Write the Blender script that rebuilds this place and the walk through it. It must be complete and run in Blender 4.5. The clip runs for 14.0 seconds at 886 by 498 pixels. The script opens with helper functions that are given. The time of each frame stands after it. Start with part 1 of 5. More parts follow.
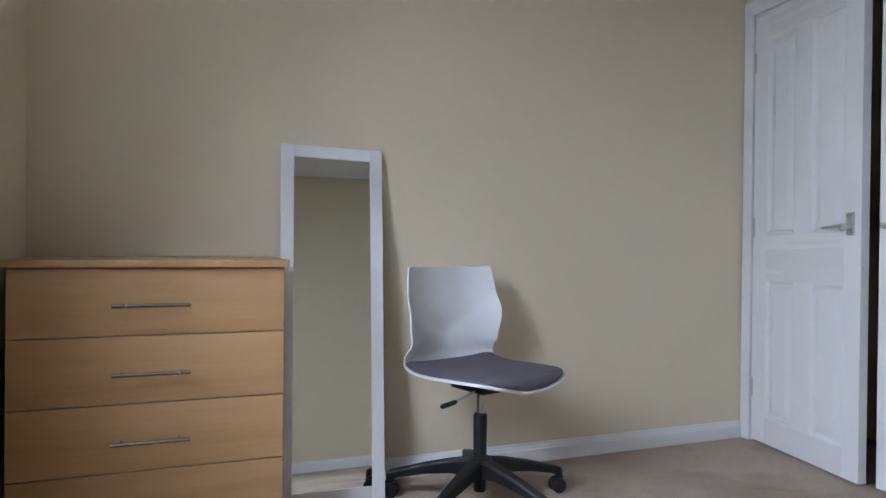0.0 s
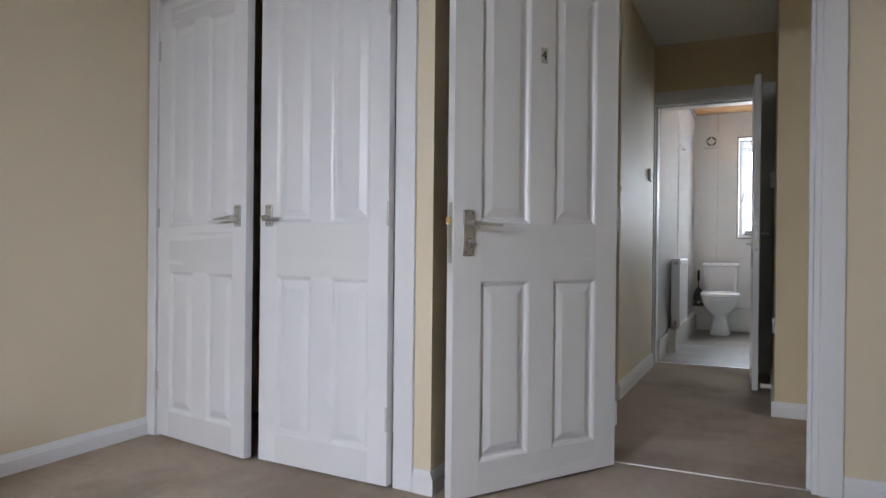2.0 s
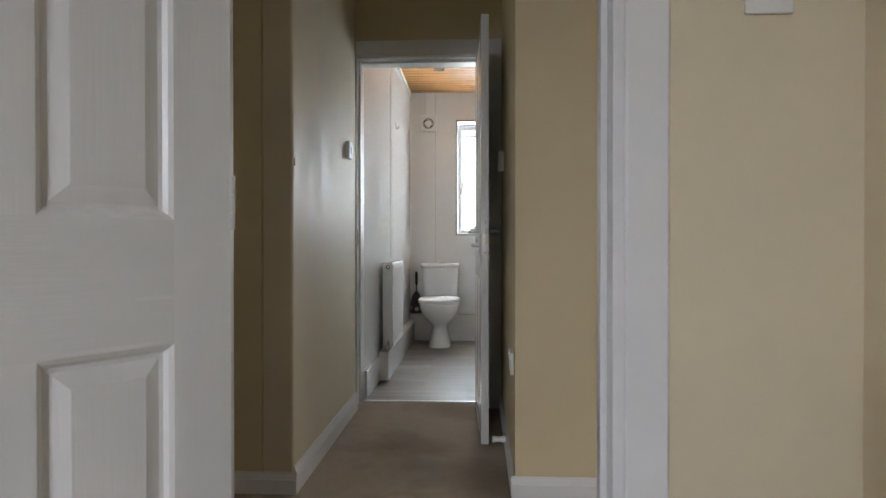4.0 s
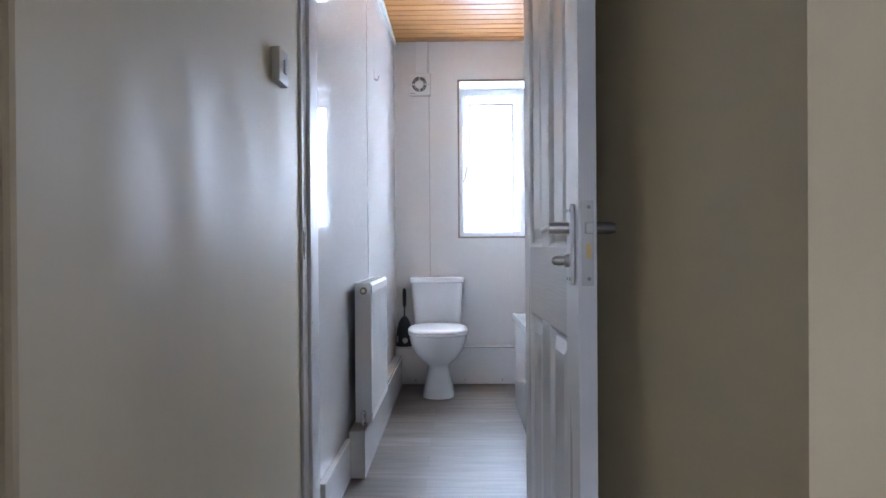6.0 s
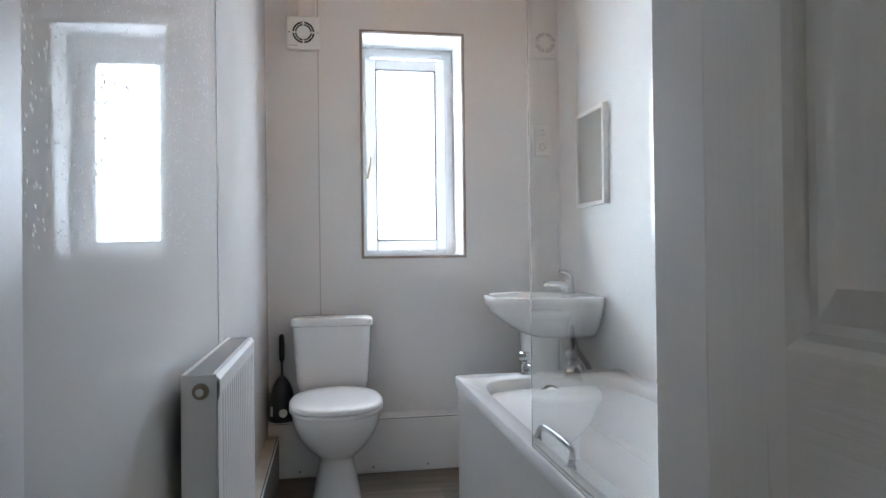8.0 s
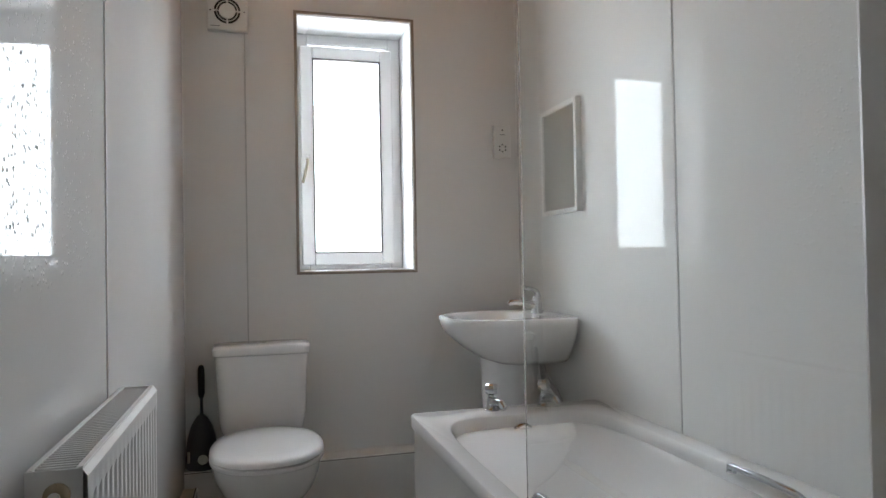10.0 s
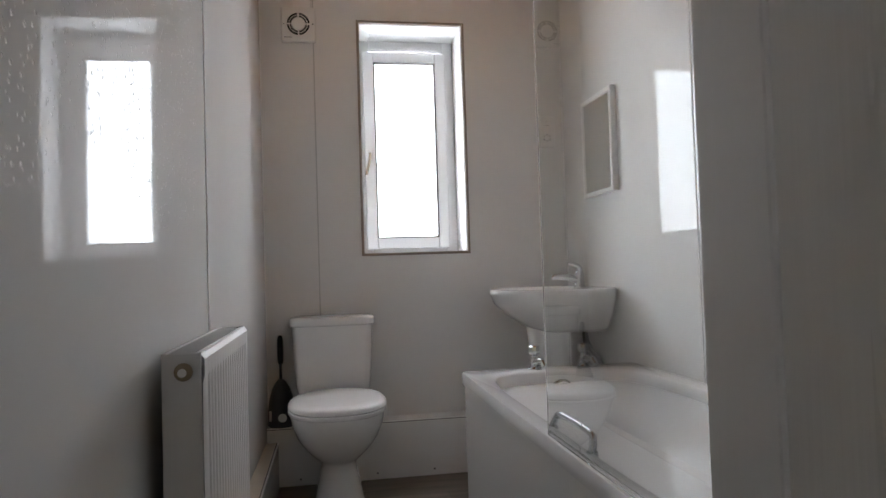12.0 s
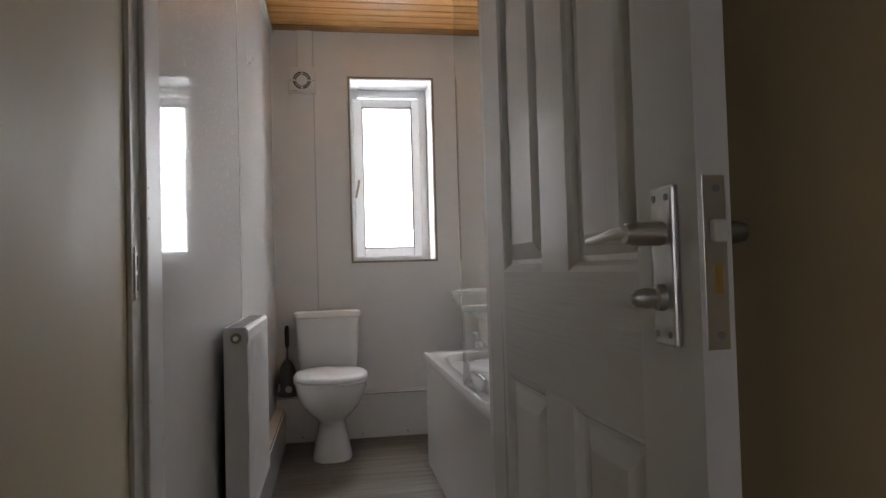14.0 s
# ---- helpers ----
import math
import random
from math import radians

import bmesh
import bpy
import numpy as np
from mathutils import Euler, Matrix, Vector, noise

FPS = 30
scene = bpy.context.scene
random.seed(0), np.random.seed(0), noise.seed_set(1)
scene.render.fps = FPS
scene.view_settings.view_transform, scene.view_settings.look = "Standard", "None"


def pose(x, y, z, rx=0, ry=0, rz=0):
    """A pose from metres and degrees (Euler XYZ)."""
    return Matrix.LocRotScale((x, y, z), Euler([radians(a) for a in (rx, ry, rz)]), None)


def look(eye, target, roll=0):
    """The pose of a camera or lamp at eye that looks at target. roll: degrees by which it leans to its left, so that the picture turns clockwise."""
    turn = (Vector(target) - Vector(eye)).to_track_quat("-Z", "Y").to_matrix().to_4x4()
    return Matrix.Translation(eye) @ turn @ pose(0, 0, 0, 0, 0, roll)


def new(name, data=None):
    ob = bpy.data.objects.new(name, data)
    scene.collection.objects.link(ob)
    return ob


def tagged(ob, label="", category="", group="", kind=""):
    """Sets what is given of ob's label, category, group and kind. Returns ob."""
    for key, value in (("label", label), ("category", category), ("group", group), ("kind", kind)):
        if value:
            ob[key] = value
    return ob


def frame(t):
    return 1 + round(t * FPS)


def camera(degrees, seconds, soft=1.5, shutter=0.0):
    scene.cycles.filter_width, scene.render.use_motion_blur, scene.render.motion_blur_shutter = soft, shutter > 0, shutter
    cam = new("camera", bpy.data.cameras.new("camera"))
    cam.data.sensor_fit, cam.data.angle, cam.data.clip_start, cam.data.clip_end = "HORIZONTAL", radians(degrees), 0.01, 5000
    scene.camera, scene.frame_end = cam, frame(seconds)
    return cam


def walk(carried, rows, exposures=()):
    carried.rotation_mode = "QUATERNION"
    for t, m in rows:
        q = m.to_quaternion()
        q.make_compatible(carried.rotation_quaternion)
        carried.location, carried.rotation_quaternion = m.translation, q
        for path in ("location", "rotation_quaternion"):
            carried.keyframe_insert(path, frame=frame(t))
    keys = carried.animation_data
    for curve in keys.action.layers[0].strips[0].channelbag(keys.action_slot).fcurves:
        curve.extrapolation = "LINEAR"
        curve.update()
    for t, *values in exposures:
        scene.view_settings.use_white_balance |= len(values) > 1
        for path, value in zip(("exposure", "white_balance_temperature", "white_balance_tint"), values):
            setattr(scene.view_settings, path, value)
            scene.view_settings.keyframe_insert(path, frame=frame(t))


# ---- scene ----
cam = camera(67.0, 14.0)
EXPOSURES = [(0, 0.17, 5680, 12), (1.5, 0.12, 6150, 14), (2.5, 0.09, 6300, 13), (3.5, 0.16, 6650, 11), (6, 0.52, 5520, 18), (7, 0.4, 5670, 15), (9, -0.35, 6370, 13), (11.5, -0.69, 6780, 17), (13, -0.75, 6850, 19), (14, -0.73, 7000, 19)]
PATH = [
    (0, (0.096, 0.127, 0.91), (0.815, 1.994, 0.897), 0.6),
    (0.5, (0.164, 0.104, 0.905), (1.22, 1.802, 0.893), 0.6),
    (1, (0.205, 0.077, 0.908), (1.585, 1.523, 0.9), 0.8),
    (1.5, (0.259, 0.05, 0.902), (1.877, 1.226, 0.897), 0.8),
    (2, (0.385, 0.015, 0.886), (2.185, 0.886, 0.881), 0.6),
    (2.5, (0.658, 0.004, 0.887), (2.579, 0.561, 0.876), 0.5),
    (3, (1.022, 0.026, 0.901), (3.0, 0.327, 0.885), 0.4),
    (3.5, (1.463, 0.062, 0.921), (3.458, 0.207, 0.899), 0.3),
    (6, (3.697, 0.328, 0.96), (5.697, 0.37, 0.951), -0.4),
    (6.5, (4.106, 0.372, 0.947), (6.106, 0.34, 0.947), -0.5),
    (7, (4.5, 0.418, 0.951), (6.496, 0.293, 0.953), -0.7),
    (7.5, (4.86, 0.459, 0.985), (6.847, 0.228, 0.989), -0.5),
    (8, (5.154, 0.476, 1.034), (7.126, 0.14, 1.048), -0.7),
    (8.5, (5.366, 0.468, 1.057), (7.322, 0.05, 1.082), -0.9),
    (9, (5.517, 0.488, 1.053), (7.452, -0.016, 1.094), -0.8),
    (9.2, (5.559, 0.472, 1.066), (7.487, -0.057, 1.099), -0.9),
    (11.3, (5.515, 0.475, 0.989), (7.448, -0.035, 1.028), -1.7),
    (11.5, (5.447, 0.472, 0.957), (7.392, 0.01, 1.014), -1.6),
    (12, (5.273, 0.464, 0.938), (7.244, 0.133, 1.0), -1.8),
    (12.5, (5.042, 0.464, 0.933), (7.029, 0.246, 0.996), -1.9),
    (13, (4.826, 0.434, 0.921), (6.82, 0.305, 0.989), -1.6),
    (13.5, (4.602, 0.411, 0.929), (6.596, 0.276, 0.997), -1.6),
    (14, (4.417, 0.434, 0.964), (6.389, 0.106, 1.024), -1.6),
]
walk(cam, [(t, look(eye, target, roll)) for t, eye, target, roll in PATH], EXPOSURES)
BED_WATTS, BATH_WATTS, HALL_FILL_WATTS = 235.0, 550.0, 4.0


# ---- light ----
world = bpy.data.worlds.new("sky")
scene.world = world
world.use_nodes = True
wn = world.node_tree.nodes
sky = wn.new("ShaderNodeTexSky")
sky.sky_type, sky.sun_disc = "NISHITA", False
sky.sun_elevation, sky.sun_rotation = radians(50), radians(200)
sky.air_density, sky.dust_density = 1.0, 4.0
wn["Background"].inputs["Strength"].default_value = 0.12
world.node_tree.links.new(sky.outputs[0], wn["Background"].inputs["Color"])

sun = new("sun", bpy.data.lights.new("sun", "SUN"))
sun.data.energy, sun.data.angle, sun.data.color = 0.8, radians(25), (1.0, 0.97, 0.93)
sun.matrix_world = look((0, 0, 10), (2, 4, 0))


def window_light(eye, target, width, height, watts, colour):
    lamp = new("window_light", bpy.data.lights.new("window_light", "AREA"))
    lamp.data.shape, lamp.data.size, lamp.data.size_y = "RECTANGLE", width, height
    lamp.data.energy, lamp.data.color = watts, colour
    lamp.matrix_world = look(eye, target)
    return lamp


window_light((-1.02, 1.15, 2.2), (2, 1.0, -0.5), 1.6, 1.6, BED_WATTS, (0.83, 0.89, 1.0))
window_light((8.78, 0.06, 1.7), (6, 0.06, 1.7), 2.2, 2.4, BATH_WATTS, (0.822, 0.918, 0.995))
# unseen fill lamp, added to brighten the hallway through the south end opening
window_light((3.85, -2.0, 1.9), (3.85, 1.0, 0.9), 1.0, 1.1, HALL_FILL_WATTS, (0.86, 0.91, 1.0))


# ---- materials ----
def rgb(c):
    return (c[0], c[1], c[2], 1.0)


def surface(name, colour, rough=0.5, metal=0.0, vary=0.06, scale=3.0, bump=0.0, bump_scale=200.0, stretch=(1, 1, 1), coat=0.0, rough_vary=0.08, dark=None, spec=0.5, world_space=True):
    """A painted, plastic or metal surface: colour drift at two scales, uneven gloss and fine relief."""
    m = bpy.data.materials.new(name)
    m.use_nodes = True
    nt = m.node_tree
    b = nt.nodes["Principled BSDF"]
    N, L = nt.nodes.new, nt.links.new
    if world_space:
        src = N("ShaderNodeNewGeometry").outputs["Position"]
    else:
        src = N("ShaderNodeTexCoord").outputs["Object"]
    mp = N("ShaderNodeMapping")
    mp.inputs["Scale"].default_value = stretch
    L(src, mp.inputs["Vector"])
    big, fine = N("ShaderNodeTexNoise"), N("ShaderNodeTexNoise")
    big.inputs["Scale"].default_value, big.inputs["Detail"].default_value = scale, 4
    fine.inputs["Scale"].default_value, fine.inputs["Detail"].default_value = bump_scale, 3
    L(mp.outputs[0], big.inputs["Vector"])
    L(mp.outputs[0], fine.inputs["Vector"])
    mix = N("ShaderNodeMix")
    mix.data_type = "RGBA"
    low = dark or tuple(c * (1 - vary * 2) for c in colour)
    mix.inputs["A"].default_value, mix.inputs["B"].default_value = rgb(low), rgb(tuple(min(1, c * (1 + vary * 0.4)) for c in colour))
    add = N("ShaderNodeMath")
    add.operation = "MULTIPLY_ADD"
    L(fine.outputs["Fac"], add.inputs[0])
    add.inputs[1].default_value = 0.35
    sub = N("ShaderNodeMath")
    sub.operation = "MULTIPLY_ADD"
    L(big.outputs["Fac"], sub.inputs[0])
    sub.inputs[1].default_value, sub.inputs[2].default_value = 1.1, -0.22
    L(sub.outputs[0], add.inputs[2])
    L(add.outputs[0], mix.inputs["Factor"])
    L(mix.outputs["Result"], b.inputs["Base Color"])
    rr = N("ShaderNodeMapRange")
    rr.inputs["To Min"].default_value, rr.inputs["To Max"].default_value = max(0.02, rough - rough_vary), min(1, rough + rough_vary)
    L(big.outputs["Fac"], rr.inputs["Value"])
    L(rr.outputs[0], b.inputs["Roughness"])
    b.inputs["Metallic"].default_value = metal
    b.inputs["Specular IOR Level"].default_value = spec
    b.inputs["Coat Weight"].default_value = coat
    b.inputs["Coat Roughness"].default_value = 0.08
    if bump:
        bp = N("ShaderNodeBump")
        bp.inputs["Strength"].default_value, bp.inputs["Distance"].default_value = bump, 0.002
        L(fine.outputs["Fac"], bp.inputs["Height"])
        L(bp.outputs[0], b.inputs["Normal"])
    return m


def wood(name, light, dark, along="x", rough=0.45, scale=14.0, ring=1.0, bump=0.08, islands=False):
    """Wood with long grain along one axis and slow drift between boards."""
    m = bpy.data.materials.new(name)
    m.use_nodes = True
    nt = m.node_tree
    b = nt.nodes["Principled BSDF"]
    N, L = nt.nodes.new, nt.links.new
    geo = N("ShaderNodeNewGeometry")
    mp = N("ShaderNodeMapping")
    s = {"x": (0.06, 1, 1), "y": (1, 0.06, 1), "z": (1, 1, 0.06)}[along]
    mp.inputs["Scale"].default_value = s
    off = N("ShaderNodeVectorMath")
    off.operation = "MULTIPLY_ADD"
    rnd = N("ShaderNodeCombineXYZ")
    pick = geo.outputs["Random Per Island"] if islands else N("ShaderNodeObjectInfo").outputs["Random"]
    for k in range(3):
        L(pick, rnd.inputs[k])
    L(rnd.outputs[0], off.inputs[0])
    off.inputs[1].default_value = (7.3, 5.1, 9.7)
    L(geo.outputs["Position"], off.inputs[2])
    L(off.outputs[0], mp.inputs["Vector"])
    n1, n2 = N("ShaderNodeTexNoise"), N("ShaderNodeTexNoise")
    n1.inputs["Scale"].default_value, n1.inputs["Detail"].default_value, n1.inputs["Distortion"].default_value = scale, 5, ring
    n2.inputs["Scale"].default_value, n2.inputs["Detail"].default_value = scale * 9, 3
    L(mp.outputs[0], n1.inputs["Vector"])
    L(mp.outputs[0], n2.inputs["Vector"])
    ad = N("ShaderNodeMath")
    ad.operation = "MULTIPLY_ADD"
    L(n2.outputs["Fac"], ad.inputs[0])
    ad.inputs[1].default_value = 0.35
    L(n1.outputs["Fac"], ad.inputs[2])
    ramp = N("ShaderNodeValToRGB")
    ramp.color_ramp.elements[0].position, ramp.color_ramp.elements[0].color = 0.45, rgb(dark)
    ramp.color_ramp.elements[1].position, ramp.color_ramp.elements[1].color = 0.85, rgb(light)
    L(ad.outputs[0], ramp.inputs[0])
    br = N("ShaderNodeHueSaturation")
    vr = N("ShaderNodeMapRange")
    vr.inputs["To Min"].default_value, vr.inputs["To Max"].default_value = (0.8, 1.12) if islands else (0.95, 1.05)
    L(pick, vr.inputs["Value"])
    L(vr.outputs[0], br.inputs["Value"])
    L(ramp.outputs[0], br.inputs["Color"])
    L(br.outputs[0], b.inputs["Base Color"])
    b.inputs["Roughness"].default_value = rough
    bp = N("ShaderNodeBump")
    bp.inputs["Strength"].default_value, bp.inputs["Distance"].default_value = bump, 0.002
    L(n2.outputs["Fac"], bp.inputs["Height"])
    L(bp.outputs[0], b.inputs["Normal"])
    return m


def carpet_material(name, colour):
    m = bpy.data.materials.new(name)
    m.use_nodes = True
    nt = m.node_tree
    b = nt.nodes["Principled BSDF"]
    N, L = nt.nodes.new, nt.links.new
    pos = N("ShaderNodeNewGeometry").outputs["Position"]
    tuft, patch, stain = N("ShaderNodeTexNoise"), N("ShaderNodeTexNoise"), N("ShaderNodeTexNoise")
    for n, s, d in ((tuft, 260, 2), (patch, 26, 4), (stain, 2.3, 5)):
        n.inputs["Scale"].default_value, n.inputs["Detail"].default_value = s, d
        L(pos, n.inputs["Vector"])
    r1 = N("ShaderNodeValToRGB")
    r1.color_ramp.elements[0].position, r1.color_ramp.elements[0].color = 0.3, rgb(tuple(c * 0.55 for c in colour))
    r1.color_ramp.elements[1].position, r1.color_ramp.elements[1].color = 0.7, rgb(tuple(c * 1.25 for c in colour))
    L(tuft.outputs["Fac"], r1.inputs[0])
    r2 = N("ShaderNodeValToRGB")
    r2.color_ramp.elements[0].position, r2.color_ramp.elements[0].color = 0.36, (0.66, 0.63, 0.6, 1)
    r2.color_ramp.elements[1].position, r2.color_ramp.elements[1].color = 0.56, (1, 1, 1, 1)
    L(stain.outputs["Fac"], r2.inputs[0])
    r3 = N("ShaderNodeMapRange")
    r3.inputs["To Min"].default_value, r3.inputs["To Max"].default_value = 0.8, 1.15
    L(patch.outputs["Fac"], r3.inputs["Value"])
    mul = N("ShaderNodeMix")
    mul.data_type, mul.blend_type = "RGBA", "MULTIPLY"
    mul.inputs["Factor"].default_value = 1
    L(r1.outputs[0], mul.inputs["A"])
    L(r2.outputs[0], mul.inputs["B"])
    hs = N("ShaderNodeHueSaturation")
    L(r3.outputs[0], hs.inputs["Value"])
    L(mul.outputs["Result"], hs.inputs["Color"])
    L(hs.outputs[0], b.inputs["Base Color"])
    b.inputs["Roughness"].default_value = 1
    b.inputs["Specular IOR Level"].default_value = 0.1
    b.inputs["Sheen Weight"].default_value = 0.15
    ad = N("ShaderNodeMath")
    ad.operation = "ADD"
    L(tuft.outputs["Fac"], ad.inputs[0])
    L(patch.outputs["Fac"], ad.inputs[1])
    bp = N("ShaderNodeBump")
    bp.inputs["Strength"].default_value, bp.inputs["Distance"].default_value = 0.9, 0.006
    L(ad.outputs[0], bp.inputs["Height"])
    L(bp.outputs[0], b.inputs["Normal"])
    return m


def wet_panel(name, colour, gloss=0.07):
    """Gloss shower panel: faint ripples, dried water spots that dull the gloss in places."""
    m = bpy.data.materials.new(name)
    m.use_nodes = True
    nt = m.node_tree
    b = nt.nodes["Principled BSDF"]
    N, L = nt.nodes.new, nt.links.new
    pos = N("ShaderNodeNewGeometry").outputs["Position"]
    drift, spots, mask = N("ShaderNodeTexNoise"), N("ShaderNodeTexVoronoi"), N("ShaderNodeTexNoise")
    drift.inputs["Scale"].default_value, spots.inputs["Scale"].default_value, mask.inputs["Scale"].default_value = 1.6, 75, 2.6
    mask.inputs["Detail"].default_value = 3
    spots.inputs["Randomness"].default_value = 1
    for n in (drift, spots, mask):
        L(pos, n.inputs["Vector"])
    dot = N("ShaderNodeMapRange")
    dot.inputs["From Min"].default_value, dot.inputs["From Max"].default_value = 0.1, 0.28
    dot.inputs["To Min"].default_value, dot.inputs["To Max"].default_value = 1, 0
    L(spots.outputs["Distance"], dot.inputs["Value"])
    # splashes dry on the shower end of the panels, between waist and head height
    axes = N("ShaderNodeSeparateXYZ")
    L(pos, axes.inputs[0])
    last = mask.outputs["Fac"]
    for axis, lo, hi, start, end in (("Z", 0.85, 1.2, 0, 1), ("Z", 1.85, 2.15, 1, 0), ("X", 6.95, 7.12, 1, 0)):
        ramp, mul = N("ShaderNodeMapRange"), N("ShaderNodeMath")
        ramp.interpolation_type = "SMOOTHSTEP"
        ramp.inputs["From Min"].default_value, ramp.inputs["From Max"].default_value = lo, hi
        ramp.inputs["To Min"].default_value, ramp.inputs["To Max"].default_value = start, end
        L(axes.outputs[axis], ramp.inputs["Value"])
        mul.operation = "MULTIPLY"
        L(last, mul.inputs[0])
        L(ramp.outputs[0], mul.inputs[1])
        last = mul.outputs[0]
    where = N("ShaderNodeMapRange")
    where.inputs["From Min"].default_value, where.inputs["From Max"].default_value = 0.3, 0.42
    L(last, where.inputs["Value"])
    both = N("ShaderNodeMath")
    both.operation = "MULTIPLY"
    L(dot.outputs[0], both.inputs[0])
    L(where.outputs[0], both.inputs[1])
    ro = N("ShaderNodeMapRange")
    ro.inputs["To Min"].default_value, ro.inputs["To Max"].default_value = gloss, 0.34 + gloss
    L(both.outputs[0], ro.inputs["Value"])
    L(ro.outputs[0], b.inputs["Roughness"])
    mix = N("ShaderNodeMix")
    mix.data_type = "RGBA"
    mix.inputs["A"].default_value, mix.inputs["B"].default_value = rgb(tuple(c * 0.95 for c in colour)), rgb(colour)
    L(drift.outputs["Fac"], mix.inputs["Factor"])
    L(mix.outputs["Result"], b.inputs["Base Color"])
    b.inputs["Specular IOR Level"].default_value = 0.48
    bp, bq = N("ShaderNodeBump"), N("ShaderNodeBump")
    bp.inputs["Strength"].default_value, bp.inputs["Distance"].default_value = 0.05, 0.02
    L(drift.outputs["Fac"], bp.inputs["Height"])
    bq.inputs["Strength"].default_value, bq.inputs["Distance"].default_value = (0.6 if gloss < 0.2 else 0.05), 0.0015
    L(both.outputs[0], bq.inputs["Height"])
    L(bp.outputs[0], bq.inputs["Normal"])
    L(bq.outputs[0], b.inputs["Normal"])
    return m


def vinyl_planks(name):
    """Grey wood-effect sheet vinyl, printed planks that run across the room."""
    m = bpy.data.materials.new(name)
    m.use_nodes = True
    nt = m.node_tree
    b = nt.nodes["Principled BSDF"]
    N, L = nt.nodes.new, nt.links.new
    pos = N("ShaderNodeNewGeometry").outputs["Position"]
    turn = N("ShaderNodeMapping")
    turn.inputs["Rotation"].default_value = (0, 0, radians(90))
    L(pos, turn.inputs["Vector"])
    brick = N("ShaderNodeTexBrick")
    brick.inputs["Scale"].default_value = 1
    brick.inputs["Brick Width"].default_value, brick.inputs["Row Height"].default_value = 0.92, 0.15
    brick.inputs["Mortar Size"].default_value = 0.0012
    brick.inputs["Color1"].default_value, brick.inputs["Color2"].default_value = (0.12, 0.1, 0.077, 1), (0.21, 0.18, 0.145, 1)
    brick.inputs["Mortar"].default_value = (0.1, 0.09, 0.08, 1)
    L(turn.outputs[0], brick.inputs["Vector"])
    grain_map = N("ShaderNodeMapping")
    grain_map.inputs["Scale"].default_value = (13, 1.3, 1)
    L(pos, grain_map.inputs["Vector"])
    grain = N("ShaderNodeTexNoise")
    grain.inputs["Scale"].default_value, grain.inputs["Detail"].default_value, grain.inputs["Distortion"].default_value = 2.0, 6, 0.6
    L(grain_map.outputs[0], grain.inputs["Vector"])
    vr = N("ShaderNodeMapRange")
    vr.inputs["From Min"].default_value, vr.inputs["From Max"].default_value = 0.3, 0.7
    vr.inputs["To Min"].default_value, vr.inputs["To Max"].default_value = 0.68, 1.3
    L(grain.outputs["Fac"], vr.inputs["Value"])
    hs = N("ShaderNodeHueSaturation")
    L(vr.outputs[0], hs.inputs["Value"])
    L(brick.outputs["Color"], hs.inputs["Color"])
    L(hs.outputs[0], b.inputs["Base Color"])
    b.inputs["Roughness"].default_value = 0.42
    bp = N("ShaderNodeBump")
    bp.inputs["Strength"].default_value, bp.inputs["Distance"].default_value = 0.15, 0.001
    L(grain.outputs["Fac"], bp.inputs["Height"])
    L(bp.outputs[0], b.inputs["Normal"])
    return m


def glass_material(name, tint=(0.97, 0.99, 0.98), rough=0.0):
    m = bpy.data.materials.new(name)
    m.use_nodes = True
    b = m.node_tree.nodes["Principled BSDF"]
    b.inputs["Base Color"].default_value = rgb(tint)
    b.inputs["Transmission Weight"].default_value = 1
    b.inputs["Roughness"].default_value = rough
    b.inputs["IOR"].default_value = 1.45
    return m


HALL = surface("yellow_cream_emulsion", (0.72, 0.605, 0.385), 0.6, vary=0.05, scale=1.6, bump=0.12, bump_scale=240)
CREAM = surface("cream_emulsion", (0.74, 0.645, 0.47), 0.62, vary=0.04, scale=1.4, bump=0.12, bump_scale=240)
CREAM_GLOSS = surface("cream_satin_emulsion", (0.73, 0.64, 0.46), 0.6, vary=0.05, scale=6.0, bump=0.7, bump_scale=9, stretch=(1, 1, 0.4), rough_vary=0.3, spec=0.55)
CEILING = surface("ceiling_white", (0.82, 0.81, 0.77), 0.8, vary=0.03, scale=1.5, bump=0.1)
GLOSS = surface("white_gloss_paint", (0.80, 0.80, 0.80), 0.34, vary=0.03, scale=4, bump=0.06, bump_scale=120, rough_vary=0.02)
DOOR = surface("white_grained_door_paint", (0.80, 0.80, 0.79), 0.33, vary=0.03, scale=5, bump=0.2, bump_scale=60, stretch=(3.0, 3.0, 0.1), rough_vary=0.02)
DOOR_SHINY = surface("white_grained_door_gloss", (0.80, 0.80, 0.79), 0.28, vary=0.03, scale=5, bump=0.22, bump_scale=60, stretch=(3.0, 3.0, 0.1), rough_vary=0.02, coat=0.6)
DOOR_RAIL = surface("white_grained_rail_paint", (0.80, 0.80, 0.79), 0.27, vary=0.03, scale=5, bump=0.4, bump_scale=60, stretch=(0.12, 0.12, 3.0), rough_vary=0.02)
HINGE = surface("painted_hinge", (0.6, 0.59, 0.57), 0.4, vary=0.08, scale=30)
CARPET = carpet_material("beige_carpet", (0.46, 0.36, 0.265))
VINYL = vinyl_planks("grey_wood_vinyl")
PANEL = wet_panel("white_gloss_panel", (0.80, 0.80, 0.785), 0.035)
MATT_PANEL = wet_panel("white_satin_panel", (0.80, 0.80, 0.785), 0.4)
BEAD = surface("white_pvc_bead", (0.88, 0.88, 0.875), 0.25, vary=0.02)
GREY_LINE = surface("grey_joint_strip", (0.42, 0.42, 0.41), 0.45, vary=0.1)
